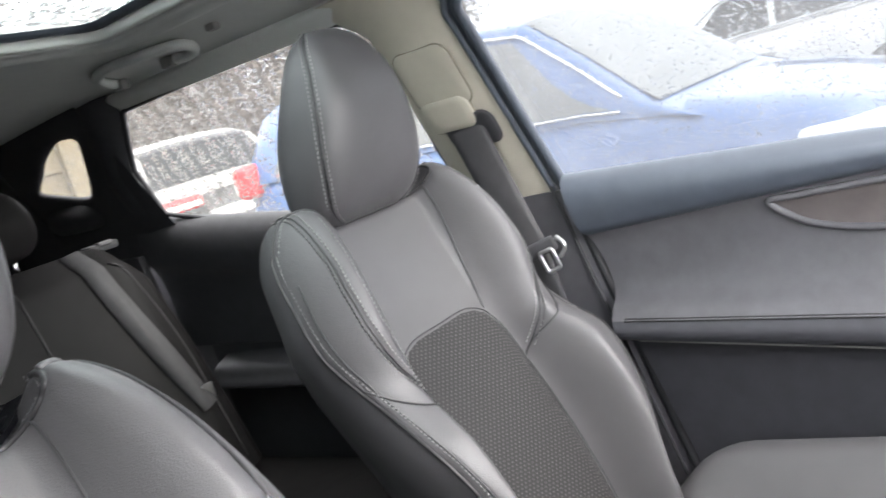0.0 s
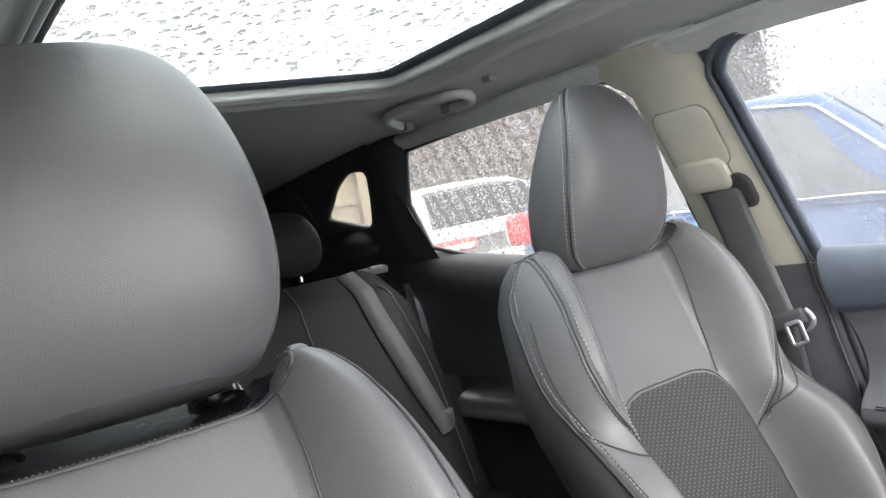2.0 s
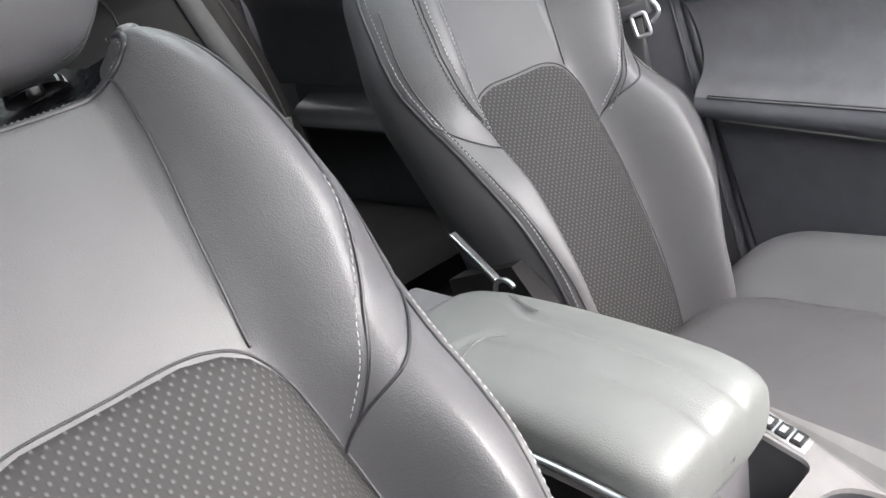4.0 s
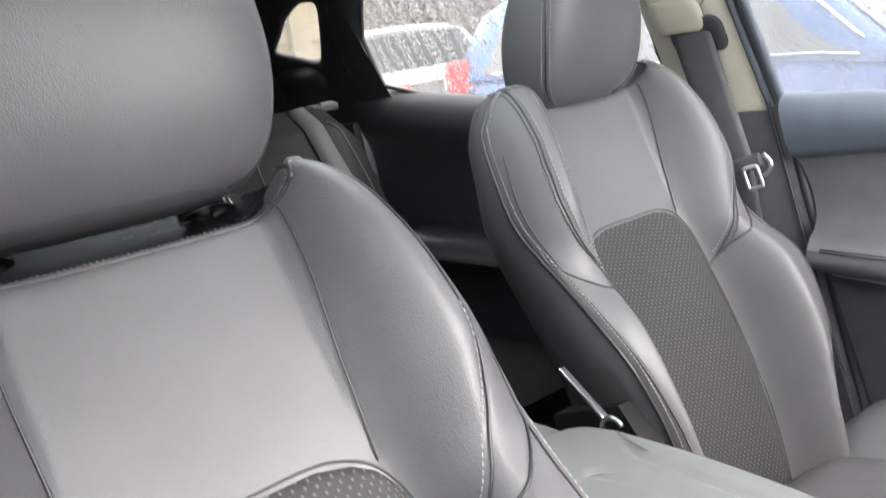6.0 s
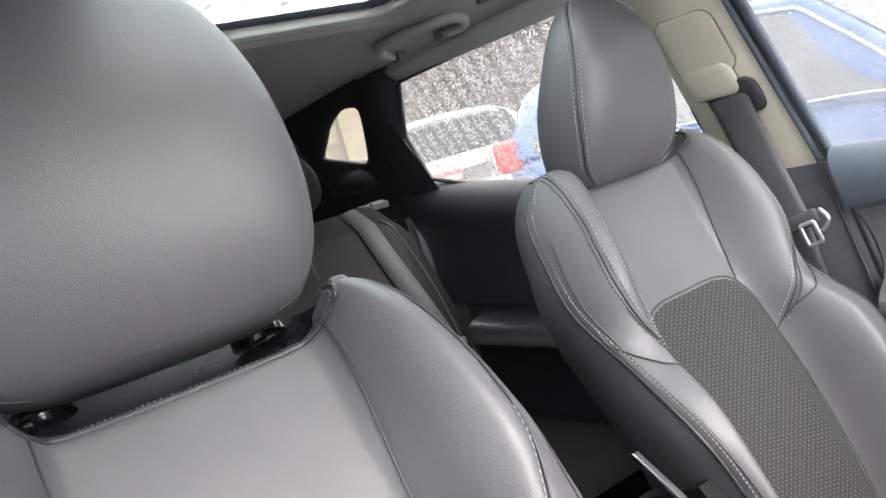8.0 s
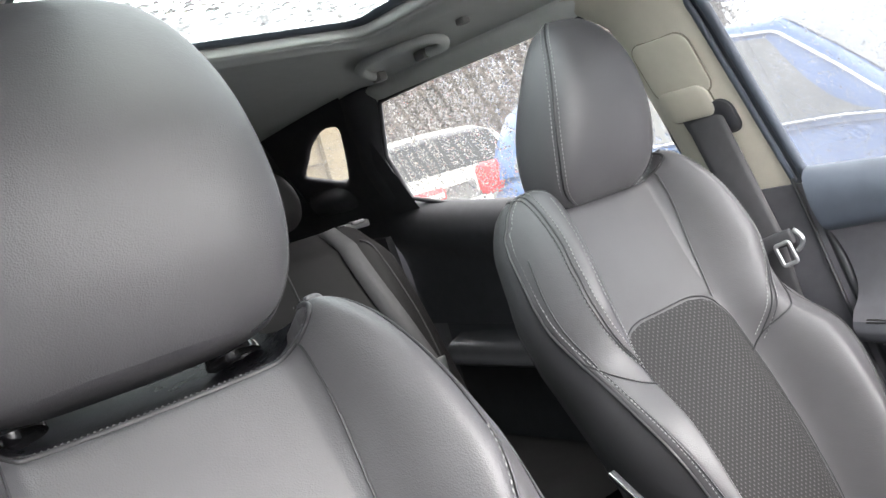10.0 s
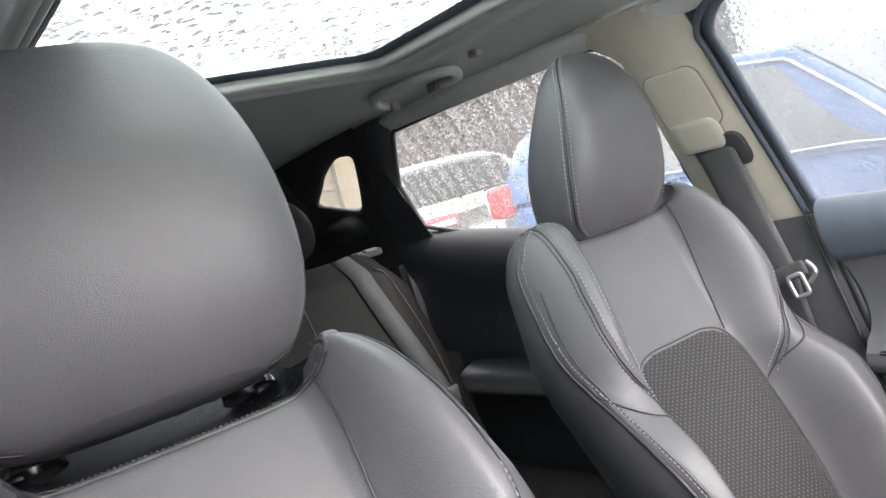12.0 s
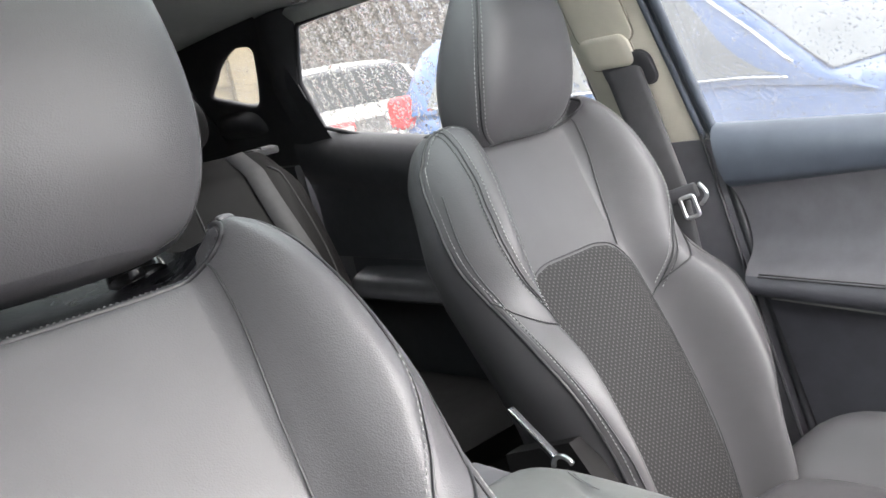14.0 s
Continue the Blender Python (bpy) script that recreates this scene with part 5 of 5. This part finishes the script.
def parked_car(label, place, turn, colour, L=4.3, Wd=1.8, H=1.55, lamp=(0.10, 0.82, 1.06), pane_mat=CARGLASS):
    """A hatchback: lofted body, glasshouse, panes, lamps and wheels. Its nose points along local -y."""
    car = thing("parked_car", place, label, "car", "parked cars")
    car.rotation_euler = (0, 0, radians(turn))
    hw = Wd / 2
    mat = paint("car_paint", colour)
    # body below the window line: stations from nose to tail
    nose, tail = -L / 2, L / 2
    st = [(0.0, 0.62, 0.60), (0.02, 0.78, 0.72), (0.06, 0.92, 0.80), (0.14, 0.97, 0.88), (0.26, 1.0, 0.96), (0.34, 1.0, 1.0), (0.55, 1.0, 1.03), (0.8, 0.99, 1.06), (0.93, 0.97, 1.08), (0.98, 0.92, 1.06), (1.0, 0.86, 0.98)]
    verts = []
    ns = 34
    prof = [(0.80, 0.20), (0.96, 0.28), (1.0, 0.45), (1.0, 0.60), (0.985, 0.78), (0.955, 0.93), (0.90, 1.0), (0.6, 1.02), (0.0, 1.03)]
    prof = prof + [(-a, b) for a, b in prof[-2::-1]]
    for j in range(ns):
        f = j / (ns - 1)
        wf = lerp([(a, b) for a, b, c in st], f)
        top = lerp([(a, c) for a, b, c in st], f)
        y = nose + L * f
        for a, b in prof:
            verts.append((hw * a * wf, y, b * top if b > 0.3 else b))
    k = len(prof)
    faces = grid_faces(k, ns) + [tuple(range(k)), tuple((ns - 1) * k + i for i in range(k))[::-1]]
    mesh_from("body", verts, faces, mat, car, "painted car body")
    # glasshouse
    gs = [(0.20, 0.985, 0.0), (0.26, 1.0, 0.10), (0.42, 1.0, 0.93), (0.50, 1.0, 1.0), (0.72, 1.0, 1.0), (0.86, 0.99, 0.93), (0.93, 0.98, 0.72), (0.985, 0.97, 0.0)]
    base_z = lambda f: lerp([(a, c) for a, b, c in st], f) * 1.0 - 0.02
    verts = []
    ng = 40
    for j in range(ng):
        f = 0.20 + 0.785 * j / (ng - 1)
        h = lerp([(a, c) for a, b, c in gs], f)
        z0 = base_z(f)
        z1 = z0 + (H - 1.02) * h
        y = nose + L * f
        w0, w1 = hw * 0.93, hw * (0.93 - 0.19 * h)
        for a, b in ((w0, z0), (w0 + (w1 - w0) * 0.5 + 0.012, z0 + (z1 - z0) * 0.5), (w1, z1 - 0.02 * h), (w1 * 0.93, z1), (w1 * 0.5, z1 + 0.02 * h), (0, z1 + 0.028 * h), (-w1 * 0.5, z1 + 0.02 * h), (-w1 * 0.93, z1), (-w1, z1 - 0.02 * h), (-w0 - (w1 - w0) * 0.5 - 0.012, z0 + (z1 - z0) * 0.5), (-w0, z0)):
            verts.append((a, y, b))
    mesh_from("roof", verts, grid_faces(11, ng), mat, car, "painted roof and pillars")

    def roof_z(f):
        return base_z(f) + (H - 1.02) * lerp([(a, c) for a, b, c in gs], f)

    # windscreen and rear screen follow the slope
    def screen(name, f0, f1, mat_of, lab):
        def fn(a, b):
            f = f0 + (f1 - f0) * b
            h = lerp([(p, c) for p, q, c in gs], f)
            w = hw * (0.93 - 0.19 * h) * 0.88
            return Vector((-w + 2 * w * a, nose + L * f, roof_z(f) + 0.03 * h * (1 - (2 * a - 1) ** 2) + 0.012))
        sheet(name, fn, 10, 10, 0, mat_of, car, lab)
    screen("windscreen", 0.255, 0.425, SKYSCREEN, "wet windscreen with the sky's reflection put into its pale colour")
    screen("rear_screen", 0.90, 0.972, CARGLASS, "dark rear screen")

    def side_pane(sg, f0, f1, f2, f3, lab):
        def fn(a, b):
            f = (f0 + (f1 - f0) * a) * (1 - b) + (f2 + (f3 - f2) * a) * b
            z0, z1 = base_z(f) + 0.045, roof_z(f) - 0.07
            z1 = max(z1, z0 + 0.01)
            h = lerp([(p, c) for p, q, c in gs], f)
            z = z0 + (z1 - z0) * b
            tot = max(0.01, roof_z(f) - base_z(f))
            t = (z - base_z(f)) / tot
            x = hw * (0.93 - 0.19 * h * t) + 0.022
            return Vector((sg * x, nose + L * f, z))
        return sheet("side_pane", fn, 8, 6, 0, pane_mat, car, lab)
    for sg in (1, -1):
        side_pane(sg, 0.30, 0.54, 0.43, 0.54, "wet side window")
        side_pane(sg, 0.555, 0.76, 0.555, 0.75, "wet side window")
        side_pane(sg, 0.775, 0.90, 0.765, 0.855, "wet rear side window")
        line = []
        for i in range(30):
            f = 0.29 + 0.60 * i / 29
            line.append(Vector((sg * (hw * 0.93 + 0.028), nose + L * f, base_z(f) + 0.035)))
        tube("window_strip", line, 0.009, CHROME, car, "bright strip under the side windows")
        arch = []
        for i in range(24):
            f = 0.29 + 0.22 * i / 23
            h = lerp([(p, c) for p, q, c in gs], f)
            arch.append(Vector((sg * (hw * (0.93 - 0.19 * h) + 0.02), nose + L * f, max(base_z(f) + 0.04, roof_z(f) - 0.045))))
        tube("pillar_strip", arch, 0.010, CHROME, car, "bright strip along the windscreen pillar")
        # lamps
        lw, l0, l1 = lamp
        lx = sg * (hw * 0.97 - lw)
        tl = part("tail_lamp", box_bm(bmesh.new(), lx - lw, lx + lw, tail - 0.22, tail - 0.005 + 0.03 * (lw > 0.15), l0, l1, 0.06, 4), RED, car, "red tail lamp")
        part("reversing_lens", box_bm(bmesh.new(), lx - lw * 0.85, lx + lw * 0.6, tail - 0.06, tail + 0.004 + 0.03 * (lw > 0.15), l0 + (l1 - l0) * 0.2, l0 + (l1 - l0) * 0.62, 0.01), CLEAR, tl, "clear reversing lens")
        part("headlamp", box_bm(bmesh.new(), sg * hw * 0.78 - 0.16, sg * hw * 0.78 + 0.10, nose + 0.04, nose + 0.42, 0.62, 0.76, 0.05, 3), CLEAR, car, "clear headlamp")
        part("door_handle", box_bm(bmesh.new(), sg * hw - 0.01, sg * hw + 0.03, -0.02, 0.16, 0.80, 0.83, 0.01), mat, car, "painted door handle")
        for fy in (0.18, 0.79):
            wy = nose + L * fy
            bm = bmesh.new()
            bmesh.ops.create_cone(bm, cap_ends=True, segments=28, radius1=0.33, radius2=0.33, depth=0.22, matrix=Matrix.Translation((sg * (hw - 0.10), wy, 0.33)) @ Matrix.Rotation(radians(90), 4, "Y"))
            w = part("wheel", bm, TYRE, car, "black tyre")
            bm = bmesh.new()
            bmesh.ops.create_cone(bm, cap_ends=True, segments=24, radius1=0.21, radius2=0.19, depth=0.235, matrix=Matrix.Translation((sg * (hw - 0.098), wy, 0.33)) @ Matrix.Rotation(radians(90), 4, "Y"))
            part("rim", bm, SATIN, w, "silver wheel rim")
    part("tailgate_plate", box_bm(bmesh.new(), -0.26, 0.26, tail - 0.02, tail + 0.012, 0.70, 0.82, 0.006), CLEAR, car, "pale plain plate")
    return car


BLUE, SILVER, WHITE = (0.016, 0.105, 0.32), (0.36, 0.355, 0.35), (0.75, 0.74, 0.72)
parked_car("wet mid-blue hatchback parked in the next bay", (3.95, 2.02, 0), 0, BLUE, 3.9, 1.8, 1.56, (0.09, 0.98, 1.20), SKYSCREEN)
parked_car("silver sport utility car with red and white rear lamps", (5.25, 8.9, 0), 176, SILVER, 4.5, 1.85, 1.62, (0.30, 0.88, 1.02))
parked_car("white hatchback with a red stripe of lamps further off", (9.0, 2.2, 0), 180, WHITE, 4.2, 1.78, 1.5)
parked_car("blue saloon parked beyond the silver car", (12.4, 9.0, 0), 0, BLUE, 4.3, 1.8, 1.5)


def hedge():
    """A leafy brown winter hedge: a dark core and many small leaf cards standing at all angles."""
    h = thing("hedge", (3, 15, 0), "tall brown winter hedge along the car park", "hedge", kind="stuff")
    m, n, l, b = nodes("dead_leaf")
    oi = n.new("ShaderNodeNewGeometry")
    l.new(ramp(n, l, oi.outputs["Random Per Island"], [(0.0, (0.095, 0.077, 0.063)), (0.5, (0.135, 0.111, 0.092)), (1.0, (0.18, 0.152, 0.128))]), b.inputs["Base Color"])
    b.inputs["Roughness"].default_value = 0.7
    rng = random.Random(4)
    verts, faces = [], []
    for _ in range(100000):
        x, z = rng.uniform(-9, 15), 4.3 * rng.random() ** 0.9
        y = rng.gauss(0, 0.28) - 0.3 * math.sin(x * 1.7) * 0.5
        c = Vector((x, y - 0.3, z))
        a, t = rng.uniform(0, 6.28), rng.uniform(-0.9, 0.9)
        u = Vector((math.cos(a), 0.6 * math.sin(a), math.sin(t)))
        v = Vector((-math.sin(t), rng.uniform(-0.4, 0.4), math.cos(a)))
        s = rng.uniform(0.025, 0.06)
        k = len(verts)
        verts += [c - u * s, c + v * s * 0.5, c + u * s, c - v * s * 0.5]
        faces.append((k, k + 1, k + 2, k + 3))
    mesh_from("foliage", verts, faces, m, h, "dry brown leaves", smooth=False)
    # core sheet in darker brown, painting the shade between the leaves
    sheet("branch_core", lambda a, b: Vector((-9 + 24 * a, 0.25 * math.sin(a * 60), 4.1 * b)), 60, 6, 0.2, plain("twig_shadow", (0.07, 0.056, 0.046), 0.9, vary=0.4, scale=6), h, "brown twig core with the hedge's inner shade put into its colour")
    h.rotation_euler = (0, 0, radians(-12))
    return h


hedge()


def bay_line(x):
    s = box("bay_line", -0.05, 0.05, -2.4, 2.4, 0.0, 0.004, plain("road_paint", (0.7, 0.7, 0.68), 0.5, vary=0.2), None, "", 0.0)
    s.location = (x, 1.6, 0.001)
    return tagged(s, "worn white parking bay line on wet asphalt", "bay line", "bay lines", "structure")


bay_line(2.0)


def garden_wall():
    """A low run of cream rendered wall with a coping and piers, closing the car park behind."""
    w = thing("boundary_wall", (2.2, 6.6, 0), "cream rendered boundary wall with a stone coping", "wall", kind="structure")
    render_mat = plain("cream_render", (0.23, 0.19, 0.125), 0.9, vary=0.14, scale=3, grain=0.5, grain_scale=60)
    box("wall_face", -1.7, 1.62, 0.0, 0.25, 0.0, 2.2, render_mat, w, "cream rendered face", 0.02)
    box("coping", -1.75, 1.66, -0.05, 0.30, 2.2, 2.28, plain("coping_stone", (0.40, 0.36, 0.30), 0.85, vary=0.2), w, "weathered stone coping", 0.015)
    for x in (-1.5, -0.5, 0.5, 1.35):
        box("pier", x - 0.10, x + 0.10, -0.08, 0.0, 0.0, 2.1, render_mat, w, "shallow rendered pier", 0.015)
    for z in (0.55, 1.05, 1.55):
        box("band_course", -1.7, 1.62, -0.02, 0.0, z, z + 0.06, render_mat, w, "raised rendered band", 0.008)
    return w


garden_wall()
